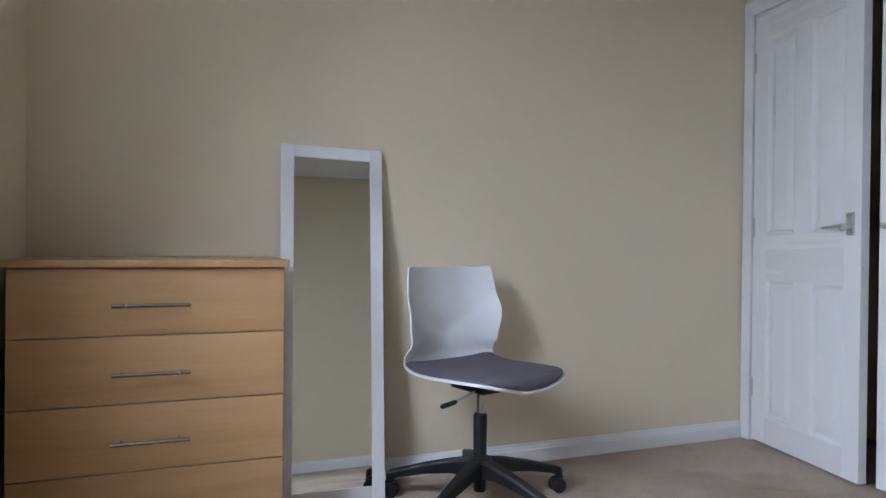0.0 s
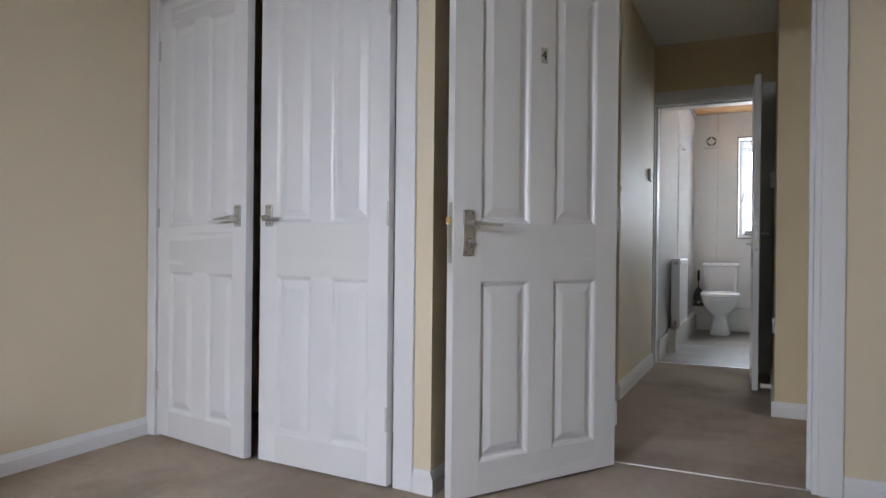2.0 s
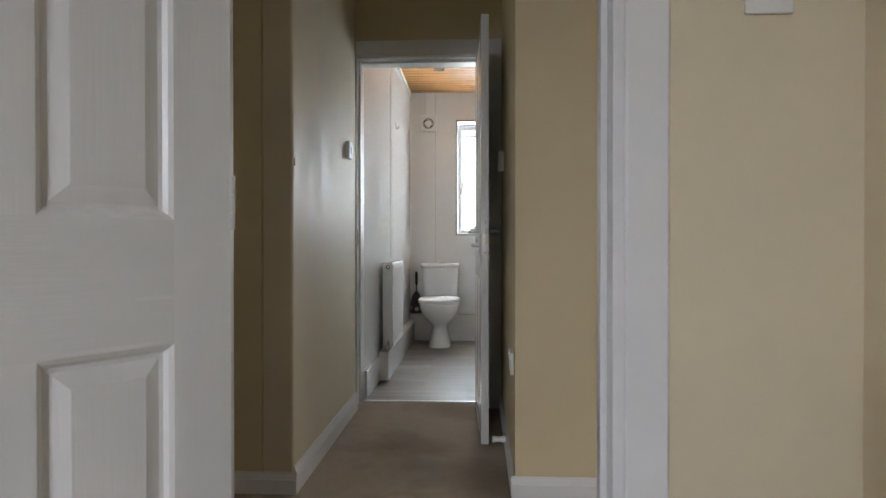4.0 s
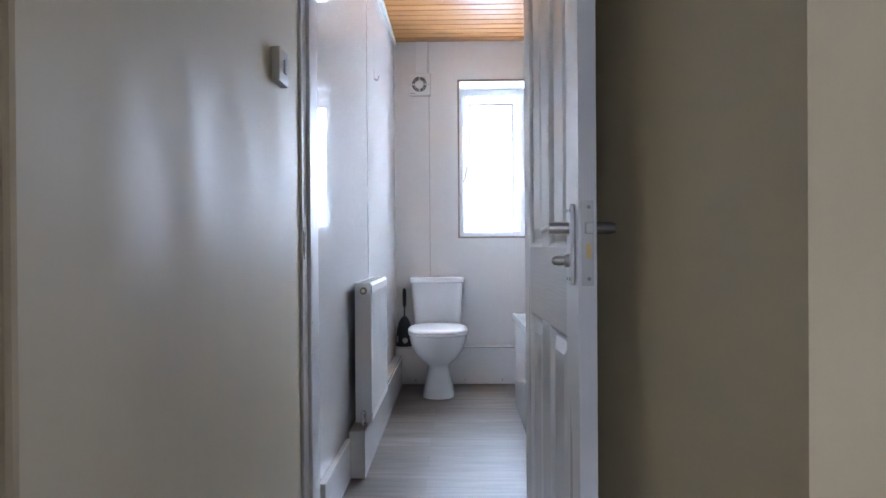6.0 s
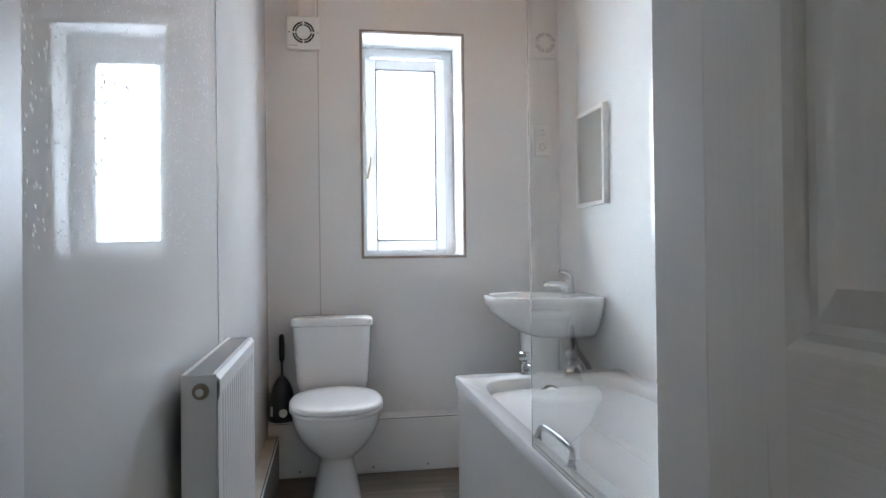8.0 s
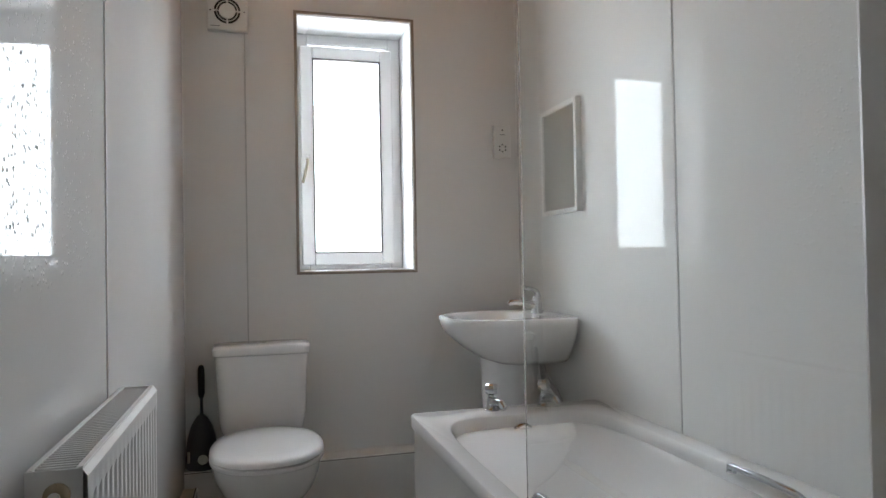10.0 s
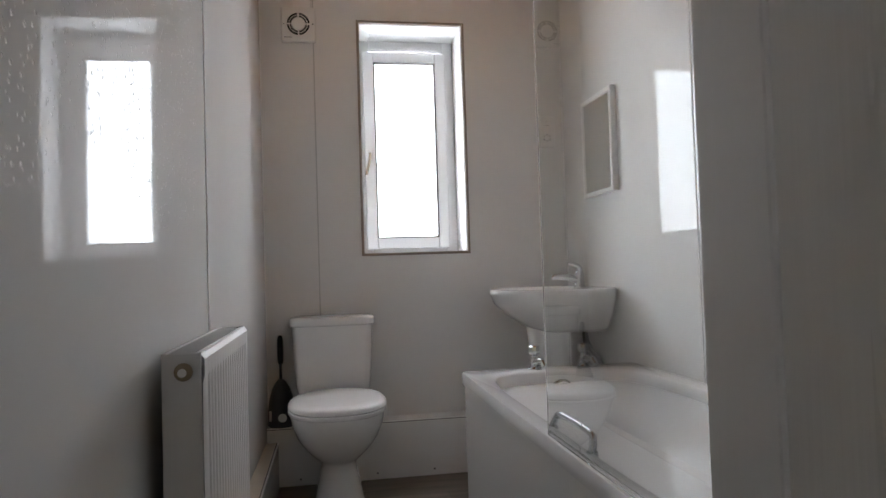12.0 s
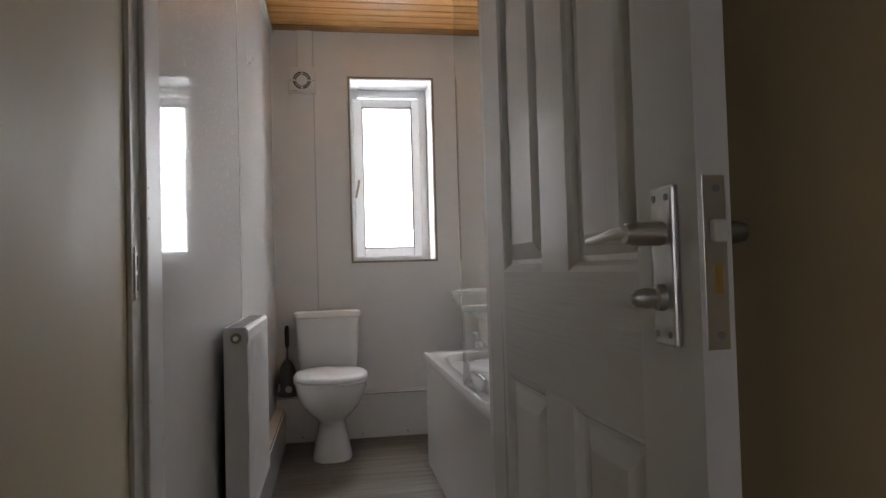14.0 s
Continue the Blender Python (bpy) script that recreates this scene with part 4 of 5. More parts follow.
tagged(new("door_stop", mesh_of("door_stop", bm, PLATE, 40)), "small white door stop on the hallway skirting", "door stop")
bm = bmesh.new()
lathe(bm, [(0, 0), (0.018, 0), (0.018, -0.012), (0.012, -0.02), (0.012, -0.05), (0.019, -0.055), (0.018, -0.068), (0, -0.068)], (2.62, W0 - 0.013, 0.045), 16, "y")
tagged(new("door_stop", mesh_of("door_stop", bm, BLACK, 40)), "black rubber door stop on the wardrobe skirting", "door stop")
sp = thing("strike_plate", pose(5.742, FRAME_N + 0.018, 0.922), "worn metal strike plate in the bathroom door frame", "strike plate")
bm = boxes(((0.008, -0.0022, 0), (0.03, 0.0, 0.1)), bevel=0.0006)
box(bm, (0.0, -0.0045, 0.012), (0.0085, -0.0005, 0.088), 0.001)
part("plate", bm, SATIN, sp, "dull metal plate with a bent lip")
for z0, z1 in ((0.017, 0.047), (0.053, 0.083)):
    part("bolt_hole", boxes(((0.014, -0.0028, z0), (0.024, -0.0021, z1))), INK, sp, "dark bolt hole")


frame_trim = bpy.data.objects["trim_bathroom_door"]
for z in (1.08, 1.14, 0.72):
    bm = bmesh.new()
    lathe(bm, [(0, 0.001), (0.0025, 0.001), (0.0025, -0.0006), (0, -0.0006)], (END + 0.07, FRAME_N + 0.006, z), 10, "y")
    part("nail_head", bm, GREY_LINE, frame_trim, "dull nail head")


# ---- bathroom things ----
PANEL_LEAN = 0.013


def leaned(bm):
    for v in bm.verts:
        v.co.y -= (v.co.x - BATH_W) * PANEL_LEAN
    return bm


wall = bpy.data.objects["wall_bath_north"]
bm = boxes(((BATH_W + 0.001, BATH_N + 0.012, 0.0), (7.093, BATH_N + 0.017, BATH_TOP - 0.002)), bevel=0.0012)
part("panel", leaned(bm), PANEL, wall)
part("panel", leaned(boxes(((7.101, BATH_N + 0.012, 0.0), (BATH_E - 0.01, BATH_N + 0.017, BATH_TOP - 0.002)), bevel=0.0012)), PANEL, wall)
part("bead", boxes(((7.093, BATH_N - 0.0065, 0.0), (7.101, BATH_N + 0.018, BATH_TOP - 0.002)), bevel=0.001), BEAD, wall, "white joint strip")
part("corner_bead", boxes(((BATH_E - 0.013, BATH_N - 0.026, 0.0), (BATH_E - 0.006, BATH_N - 0.0165, BATH_TOP - 0.002)), bevel=0.002), BEAD, wall, "white corner bead")
part("cornice", boxes(((BATH_W, BATH_N - 0.038, BATH_TOP - 0.03), (BATH_E - 0.006, BATH_N + 0.018, BATH_TOP)), bevel=0.006), BEAD, wall, "white plastic cornice")
wall = bpy.data.objects["wall_bath_south"]
for x0, x1 in ((BATH_W + 0.001, 7.233), (7.243, BATH_E - 0.01)):
    part("panel", boxes(((x0, BATH_S, 0.0), (x1, BATH_S + 0.005, BATH_TOP - 0.002)), bevel=0.0012), PANEL, wall)
part("bead", boxes(((7.233, BATH_S, 0.0), (7.243, BATH_S + 0.003, BATH_TOP - 0.002)), bevel=0.001), GREY_LINE, wall, "grey-white joint strip")
part("corner_bead", boxes(((BATH_E - 0.013, BATH_S + 0.005, 0.0), (BATH_E - 0.006, BATH_S + 0.014, BATH_TOP - 0.002)), bevel=0.002), BEAD, wall, "white corner bead")
wall = bpy.data.objects["wall_bath_east"]
j = 0.519
part("panel", boxes(((BATH_E - 0.006, j + 0.003, 0.2625), (BATH_E, BATH_N - 0.005, BATH_TOP - 0.002)), bevel=0.0012), MATT_PANEL, wall)
bm = boxes(((BATH_E - 0.006, WIN[1] + 0.012, 0.2625), (BATH_E, j - 0.003, BATH_TOP - 0.002)), ((BATH_E - 0.006, BATH_S + 0.005, 0.2625), (BATH_E, WIN[0] - 0.012, BATH_TOP - 0.002)), ((BATH_E - 0.006, WIN[0] - 0.012, 0.2625), (BATH_E, WIN[1] + 0.012, WIN[2] - 0.012)), ((BATH_E - 0.006, WIN[0] - 0.012, WIN[3] + 0.012), (BATH_E, WIN[1] + 0.012, BATH_TOP - 0.002)))
bmesh.ops.remove_doubles(bm, verts=bm.verts[:], dist=1e-5)
part("panel", bm, MATT_PANEL, wall, "white gloss panel round the window")
part("joint", boxes(((BATH_E - 0.004, j - 0.003, 0.2625), (BATH_E, j + 0.003, BATH_TOP - 0.002))), LIGHT_LINE, wall, "pale panel joint")

# unseen white facing over the cream wall, added so that bounced light stays neutral
wall = bpy.data.objects["wall_bath_west"]
part("panel", boxes(((BATH_W, BATH_S + 0.006, 0.0), (BATH_W + 0.005, FRAME_S - 0.004, BATH_TOP - 0.002)), bevel=0.001), PANEL, wall, "unseen white gloss panel inside the bathroom, added for neutral bounced light")
part("panel", boxes(((BATH_W, FRAME_S - 0.003, HEAD + 0.01), (BATH_W + 0.005, BATH_N + 0.01, BATH_TOP - 0.002)), bevel=0.001), PANEL, wall, "unseen white gloss panel above the bathroom doorway, added for neutral bounced light")

# edge trim round the window opening
a, b, c, d = WIN
bm = boxes(((BATH_E - 0.009, a - 0.012, c - 0.012), (BATH_E + 0.004, a, d + 0.012)), ((BATH_E - 0.009, b, c - 0.012), (BATH_E + 0.004, b + 0.012, d + 0.012)), ((BATH_E - 0.009, a, c - 0.012), (BATH_E + 0.004, b, c)), ((BATH_E - 0.009, a, d), (BATH_E + 0.004, b, d + 0.012)), bevel=0.0015)
structure("trim_window", bm, EDGE, "grey-brown edge trim round the bathroom window opening", "trim")
bm = boxes(((BATH_E + 0.004, a, c), (8.712, a + 0.004, d)), ((BATH_E + 0.004, b - 0.004, c), (8.712, b, d)), ((BATH_E + 0.004, a + 0.004, d - 0.004), (8.712, b - 0.004, d)), ((BATH_E + 0.004, a + 0.004, c), (8.712, b - 0.004, c + 0.004)))
structure("trim_reveal", bm, BEAD, "white plastic lining of the deep window reveal", "window reveal")

win = thing("window_1", pose(8.66, 0, 0), "white plastic casement window, shut, with bright overcast sky", "window", kind="structure")
fy0, fy1, fz0, fz1 = -0.143, 0.281, 1.022, 2.068


def frame_of(y0, y1, z0, z1, w, x0, x1, bevel):
    return boxes(((x0, y0, z0), (x1, y0 + w, z1)), ((x0, y1 - w, z0), (x1, y1, z1)), ((x0 + 0.0005, y0 + w, z0), (x1, y1 - w, z0 + w)), ((x0 + 0.0005, y0 + w, z1 - w), (x1, y1 - w, z1)), bevel=bevel)


part("window_frame", frame_of(a + 0.004, b - 0.004, c + 0.004, d - 0.004, 0.055, 0.02, 0.055, 0.004), UPVC, win, "white plastic outer frame")
sash = part("sash", frame_of(fy0, fy1, fz0 + 0.03, fz1 - 0.01, 0.056, -0.006, 0.034, 0.006), UPVC, win, "white plastic opening sash")
part("gasket", frame_of(fy0 + 0.055, fy1 - 0.055, fz0 + 0.085, fz1 - 0.065, 0.006, -0.0075, 0.019, 0.0), DARK_LINE, sash, "thin dark glazing gasket")
gl = part("pane", boxes(((0.02, fy0 + 0.05, fz0 + 0.08), (0.026, fy1 - 0.05, fz1 - 0.06))), GLASS, sash, "clear glass pane")
gl.visible_shadow = False
bm = boxes(((-0.015, fy1 - 0.036, 1.50), (-0.005, fy1 - 0.016, 1.56)), bevel=0.003)
hb = part("handle_base", bm, UPVC, sash, "white handle base")
bm = bmesh.new()
tube(bm, bend([(-0.013, fy1 - 0.026, 1.535), (-0.033, fy1 - 0.026, 1.53), (-0.038, fy1 - 0.022, 1.50), (-0.032, fy1 - 0.004, 1.425)]), 0.0065, 10)
part("handle", bm, BRONZE, hb, "worn brass-coloured window handle", 40)
part("vent", boxes(((-0.004, fy0 + 0.03, fz1 - 0.005), (0.03, fy1 - 0.03, fz1 + 0.012)), bevel=0.004), UPVC, win, "slim white trickle vent")

bw = thing("window_2", pose(WEST - 0.06, 0, 0), "white plastic bedroom window that lets in daylight", "window", kind="structure")
part("window_frame", frame_of(wy0, wy1, wz0, wz1, 0.05, -0.03, 0.03, 0.004), UPVC, bw, "white plastic frame")
part("mullion", boxes(((-0.03, 1.125, wz0 + 0.05), (0.03, 1.175, wz1 - 0.05)), bevel=0.004), UPVC, bw)
for y0, y1 in ((wy0 + 0.048, 1.127), (1.173, wy1 - 0.048)):
    gl = part("pane", boxes(((-0.003, y0, wz0 + 0.048), (0.003, y1, wz1 - 0.048))), GLASS, bw, "clear glass pane")
    gl.visible_shadow = False
part("window_sill", boxes(((0.03, wy0 - 0.03, wz0 - 0.025), (0.11, wy1 + 0.03, wz0)), bevel=0.006), UPVC, bw, "white window board")

# boxing along the wall and in the corner
bx = thing("pipe_boxing", pose(6.45, 0.713, 0), "white low pipe boxing under the bathroom radiator", "pipe boxing")
ln = 8.334 - 6.45
part("front_board", boxes(((0, 0, 0.002), (ln, 0.007, 0.196)), bevel=0.001), PANEL, bx, "white gloss front board")
part("end_board", boxes(((0.0, 0.007, 0.002), (0.007, 0.066, 0.196)), bevel=0.001), PANEL, bx)
part("top_board", boxes(((0.007, 0.007, 0.186), (ln, 0.066, 0.197))), RAW, bx, "bare beige top board")
part("edge_strip", boxes(((-0.001, -0.0015, 0.19), (ln, 0.004, 0.199)), bevel=0.001), BEAD, bx, "white edge strip")
part("sealant", boxes(((0.0, 0.0042, 0.1965), (ln, 0.008, 0.1985))), DARK_LINE, bx, "dark joint")
tagged(new("skirting_panel", mesh_of("skirting_panel", boxes(((BATH_W + 0.002, 0.772, 0.002), (6.448, BATH_N + 0.01, 0.168)), bevel=0.002), BEAD)), "white plastic skirting panel beside the door", "skirting")
LEDGE_X, LEDGE_Z = 8.336, 0.262
eb = thing("pipe_boxing", pose(LEDGE_X, 0, 0), "white low boxing with a ledge along the window wall", "pipe boxing")
ey0, ey1 = BATH_S + 0.006, 0.762
part("front_board", boxes(((0, ey0, 0.002), (0.009, ey1, LEDGE_Z - 0.0095)), bevel=0.001), PANEL, eb, "white gloss front board")
part("top_board", boxes(((-0.002, ey0, LEDGE_Z - 0.007), (BATH_E - 0.0065 - LEDGE_X, ey1, LEDGE_Z)), bevel=0.0015), BEAD, eb, "white ledge with a soft edge")
part("sealant", boxes(((0.0005, ey0, LEDGE_Z - 0.0098), (0.009, ey1, LEDGE_Z - 0.0068))), DARK_LINE, eb, "thin dark joint under the ledge")
for y in (0.02, 0.28, 0.62, -0.2):
    bm = bmesh.new()
    lathe(bm, [(0, 0), (0.004, 0), (0.004, -0.002), (0, -0.002)], (0, y, 0.03), 10, "x")
    part("screw", bm, INK, eb)

rad = fluted_radiator(pose(6.512, 0.688, 0.212), 0.605, 0.594, 0.074, "white panel radiator on the bathroom wall above pipe boxing", valve=True, top=0.04)
for x in (0.12, 0.48):
    part("bracket", boxes(((x, 0.072, 0.1), (x + 0.03, 0.092, 0.5)), bevel=0.002), RADIATOR, rad)


def toilet():
    t = thing("toilet", pose(8.02, 0.453, 0), "white close-coupled toilet with its seat lid down", "toilet")
    bm = bmesh.new()
    n = 40
    rings = []
    for z, x0, x1, hw, p in ((0.0, -0.145, 0.235, 0.104, 2.8), (0.02, -0.143, 0.235, 0.102, 2.8), (0.09, -0.122, 0.23, 0.086, 2.6), (0.15, -0.11, 0.23, 0.074, 2.4), (0.185, -0.112, 0.235, 0.076, 2.3), (0.205, -0.142, 0.238, 0.098, 2.3), (0.24, -0.19, 0.24, 0.13, 2.3), (0.285, -0.234, 0.245, 0.16, 2.3), (0.335, -0.266, 0.25, 0.179, 2.3), (0.372, -0.28, 0.25, 0.185, 2.3), (0.386, -0.28, 0.25, 0.185, 2.3)):
        rings.append(rounded((x0 + x1) / 2, 0, (x1 - x0) / 2, hw, n, z * 1.039, p))
    loft(bm, rings)
    part("pan", bm, CERAMIC, t, "white ceramic pan and foot", 60)
    bm = bmesh.new()

    def seat_ring(e, z):
        out = []
        for k in range(48):
            a = 2 * math.pi * k / 48
            c, s = math.cos(a), math.sin(a)
            out.append((-0.052 + (0.242 - e) * math.copysign(abs(c) ** 0.86, c), (0.191 - e) * math.copysign(abs(s) ** 0.86, s), z + 0.015))
        return out
    loft(bm, [seat_ring(0.004, 0.387), seat_ring(0.0, 0.391), seat_ring(0.0, 0.401), seat_ring(0.004, 0.404)])
    part("seat", bm, SEAT_PLASTIC, t, "white plastic seat", 50)
    bm = bmesh.new()
    loft(bm, [seat_ring(0.004, 0.4055), seat_ring(0.0, 0.409), seat_ring(0.001, 0.419), seat_ring(0.008, 0.427), seat_ring(0.022, 0.432), seat_ring(0.06, 0.4345), seat_ring(0.12, 0.436)])
    part("lid", bm, SEAT_PLASTIC, t, "white plastic lid, closed", 50)
    for y in (-0.075, 0.075):
        bm = bmesh.new()
        lathe(bm, [(0, -0.018), (0.011, -0.018), (0.011, 0.018), (0, 0.018)], (0.19, y, 0.423), 14, "y")
        part("seat_hinge", bm, CHROME, t, "small chrome hinge", 40)
    bm = bmesh.new()
    rings = []
    for z, hw, x0 in ((0.40, 0.150, 0.255), (0.42, 0.158, 0.24), (0.46, 0.164, 0.232), (0.60, 0.172, 0.226), (0.707, 0.177, 0.224)):
        rings.append(rounded((x0 + 0.408) / 2, 0.013, (0.408 - x0) / 2, hw, 40, z, 7))
    loft(bm, rings)
    part("cistern", bm, CERAMIC, t, "white ceramic cistern", 45)
    bm = bmesh.new()
    loft(bm, [rounded(0.314, 0.013, 0.092, 0.181, 48, 0.708, 7), rounded(0.314, 0.013, 0.097, 0.187, 48, 0.713, 7), rounded(0.314, 0.013, 0.097, 0.187, 48, 0.736, 7), rounded(0.314, 0.013, 0.092, 0.182, 48, 0.745, 6), rounded(0.314, 0.013, 0.075, 0.165, 48, 0.749, 6)])
    part("cistern_lid", bm, CERAMIC, t, "white ceramic cistern lid", 40)
    bm = bmesh.new()
    lathe(bm, [(0, 0.748), (0.024, 0.748), (0.023, 0.753), (0.02, 0.755), (0, 0.756)], (0.31, 0.013, 0), 24)
    part("flush_button", bm, CHROME, t, "chrome push button", 40)


toilet()


def toilet_brush():
    t = thing("toilet_brush", pose(8.386, 0.7, 0.262), "charcoal toilet brush in its bulb holder on the white ledge", "toilet brush")
    bm = bmesh.new()
    lathe(bm, [(0, 0), (0.058, 0), (0.062, 0.006), (0.062, 0.03), (0.06, 0.07), (0.053, 0.12), (0.04, 0.165), (0.022, 0.196), (0.011, 0.208), (0, 0.208)], segments=32)
    h = part("holder", bm, CHARCOAL, t, "charcoal plastic bulb holder", 50)
    bm = bmesh.new()
    lathe(bm, [(0, 0.2), (0.007, 0.2), (0.006, 0.25), (0.0065, 0.28), (0, 0.28)], segments=14)
    part("stem", bm, CHARCOAL, t, "", 40)
    bm = bmesh.new()
    lathe(bm, [(0, 0.275), (0.009, 0.275), (0.013, 0.29), (0.0135, 0.36), (0.012, 0.39), (0.007, 0.402), (0, 0.404)], segments=18)
    part("handle", bm, BLACK, t, "black grip", 40)
    bm = bmesh.new()
    lathe(bm, [(0.011, 0), (0.019, 0), (0.019, 0.0012), (0.011, 0.0012)], (0, 0, 0), 24, "x")
    bm.transform(Matrix.Translation((-0.063, -0.008, 0.045)))
    part("label", bm, LABEL, h, "pale round sticker")
    part("label_strip", boxes(((-0.046, 0.04, 0.03), (-0.044, 0.05, 0.075))), LABEL, h, "pale paper strip")


toilet_brush()


def bath_tub():
    L, W, H = 1.735, 0.69, 0.555
    t = thing("bathtub", pose(6.012, BATH_S + 0.006, 0), "white acrylic bath with a gloss side panel and chrome grips", "bathtub")
    bm = bmesh.new()
    n = 72

    def ring(x0, x1, y0, y1, z, p):
        return rounded((x0 + x1) / 2, (y0 + y1) / 2, (x1 - x0) / 2, (y1 - y0) / 2, n, z, p)
    loops = [ring(0.0, L, 0.0, W, H - 0.04, 60), ring(0.0, L, 0.0, W, H - 0.004, 60), ring(0.003, L - 0.003, 0.003, W - 0.003, H, 50), ring(0.05, L - 0.115, 0.058, W - 0.05, H, 6), ring(0.056, L - 0.122, 0.064, W - 0.056, H - 0.005, 6), ring(0.064, L - 0.128, 0.069, W - 0.061, H - 0.03, 5.5), ring(0.1, L - 0.143, 0.08, W - 0.073, H - 0.12, 5.2), ring(0.145, L - 0.157, 0.097, W - 0.09, H - 0.22, 5), ring(0.195, L - 0.176, 0.12, W - 0.113, H - 0.3, 4.6), ring(0.25, L - 0.205, 0.152, W - 0.146, H - 0.352, 4.2), ring(0.32, L - 0.25, 0.195, W - 0.19, H - 0.38, 3.8), ring(0.46, L - 0.37, 0.26, W - 0.255, H - 0.391, 3)]
    loft(bm, loops)
    part("tub", bm, ACRYLIC, t, "white moulded acrylic tub", 50)
    part("side_panel", boxes(((0.004, W - 0.022, 0.002), (L - 0.012, W - 0.012, H - 0.041)), bevel=0.002), PANEL, t, "white gloss side panel")
    part("end_panel", boxes(((L - 0.022, 0.004, 0.002), (L - 0.012, W - 0.022, H - 0.041)), bevel=0.002), PANEL, t, "white gloss end panel")
    bm = bmesh.new()
    lathe(bm, [(0, 0.01), (0.026, 0.01), (0.026, -0.008), (0.033, -0.008), (0.034, -0.014), (0.03, -0.02), (0, -0.022)], (L - 0.145, 0.343, H - 0.066), 28, "x")
    ov = part("overflow", bm, SEAT_PLASTIC, t, "white round overflow cover", 40)
    # added ring in darker metal: the shadow line round the white cover
    bm = bmesh.new()
    lathe(bm, [(0.034, 0.004), (0.041, 0.004), (0.042, -0.008), (0.038, -0.012), (0.034, -0.011)], (L - 0.145, 0.343, H - 0.066), 28, "x")
    part("overflow_rim", bm, STEEL, ov, "darker metal ring that stands in for the shadow line round the cover", 40)
    for ya, za, xa, xb, oy, oz in ((W - 0.052, H - 0.002, 0.575, 0.82, -0.012, 0.034), (0.068, H - 0.012, 0.705, 0.93, 0.02, 0.02)):
        bm = bmesh.new()
        pts = bend([(xa, ya, za), (xa + 0.008, ya + oy * 0.6, za + oz * 0.66), (xa + 0.04, ya + oy, za + oz), (xb - 0.04, ya + oy, za + oz), (xb - 0.008, ya + oy * 0.6, za + oz * 0.66), (xb, ya, za)], 5)
        tube(bm, pts, 0.0085, 12)
        gr = part("grip", bm, CHROME, t, "chrome bath grip", 50)
        for xx in (xa, xb):
            bm = bmesh.new()
            lathe(bm, [(0, -0.004), (0.014, -0.004), (0.012, 0.004), (0, 0.005)], (xx, ya, za), 16)
            part("grip_foot", bm, CHROME, gr, "", 40)
    for y in (0.412, 0.216):
        bm = bmesh.new()
        lathe(bm, [(0, 0), (0.027, 0), (0.027, 0.004), (0.021, 0.009), (0.018, 0.016), (0.019, 0.034), (0.015, 0.042), (0, 0.043)], (L - 0.04, y, H), 22)
        pts = bend([(L - 0.044, y, H + 0.024), (L - 0.075, y - 0.004, H + 0.034), (L - 0.108, y - 0.008, H + 0.032), (L - 0.124, y - 0.01, H + 0.018)])
        tube(bm, pts, [0.0165 - 0.00025 * k for k in range(len(pts))], 14)
        tp = part("tap", bm, CHROME, t, "chrome pillar bath tap", 45)
        bm = bmesh.new()
        lathe(bm, [(0, 0.04), (0.011, 0.04), (0.012, 0.05), (0.021, 0.056), (0.023, 0.074), (0.021, 0.084), (0.015, 0.088), (0, 0.089)], (L - 0.034, y, H), 8)
        part("tap_head", bm, CHROME, tp, "faceted chrome tap head", 25)



bath_tub()


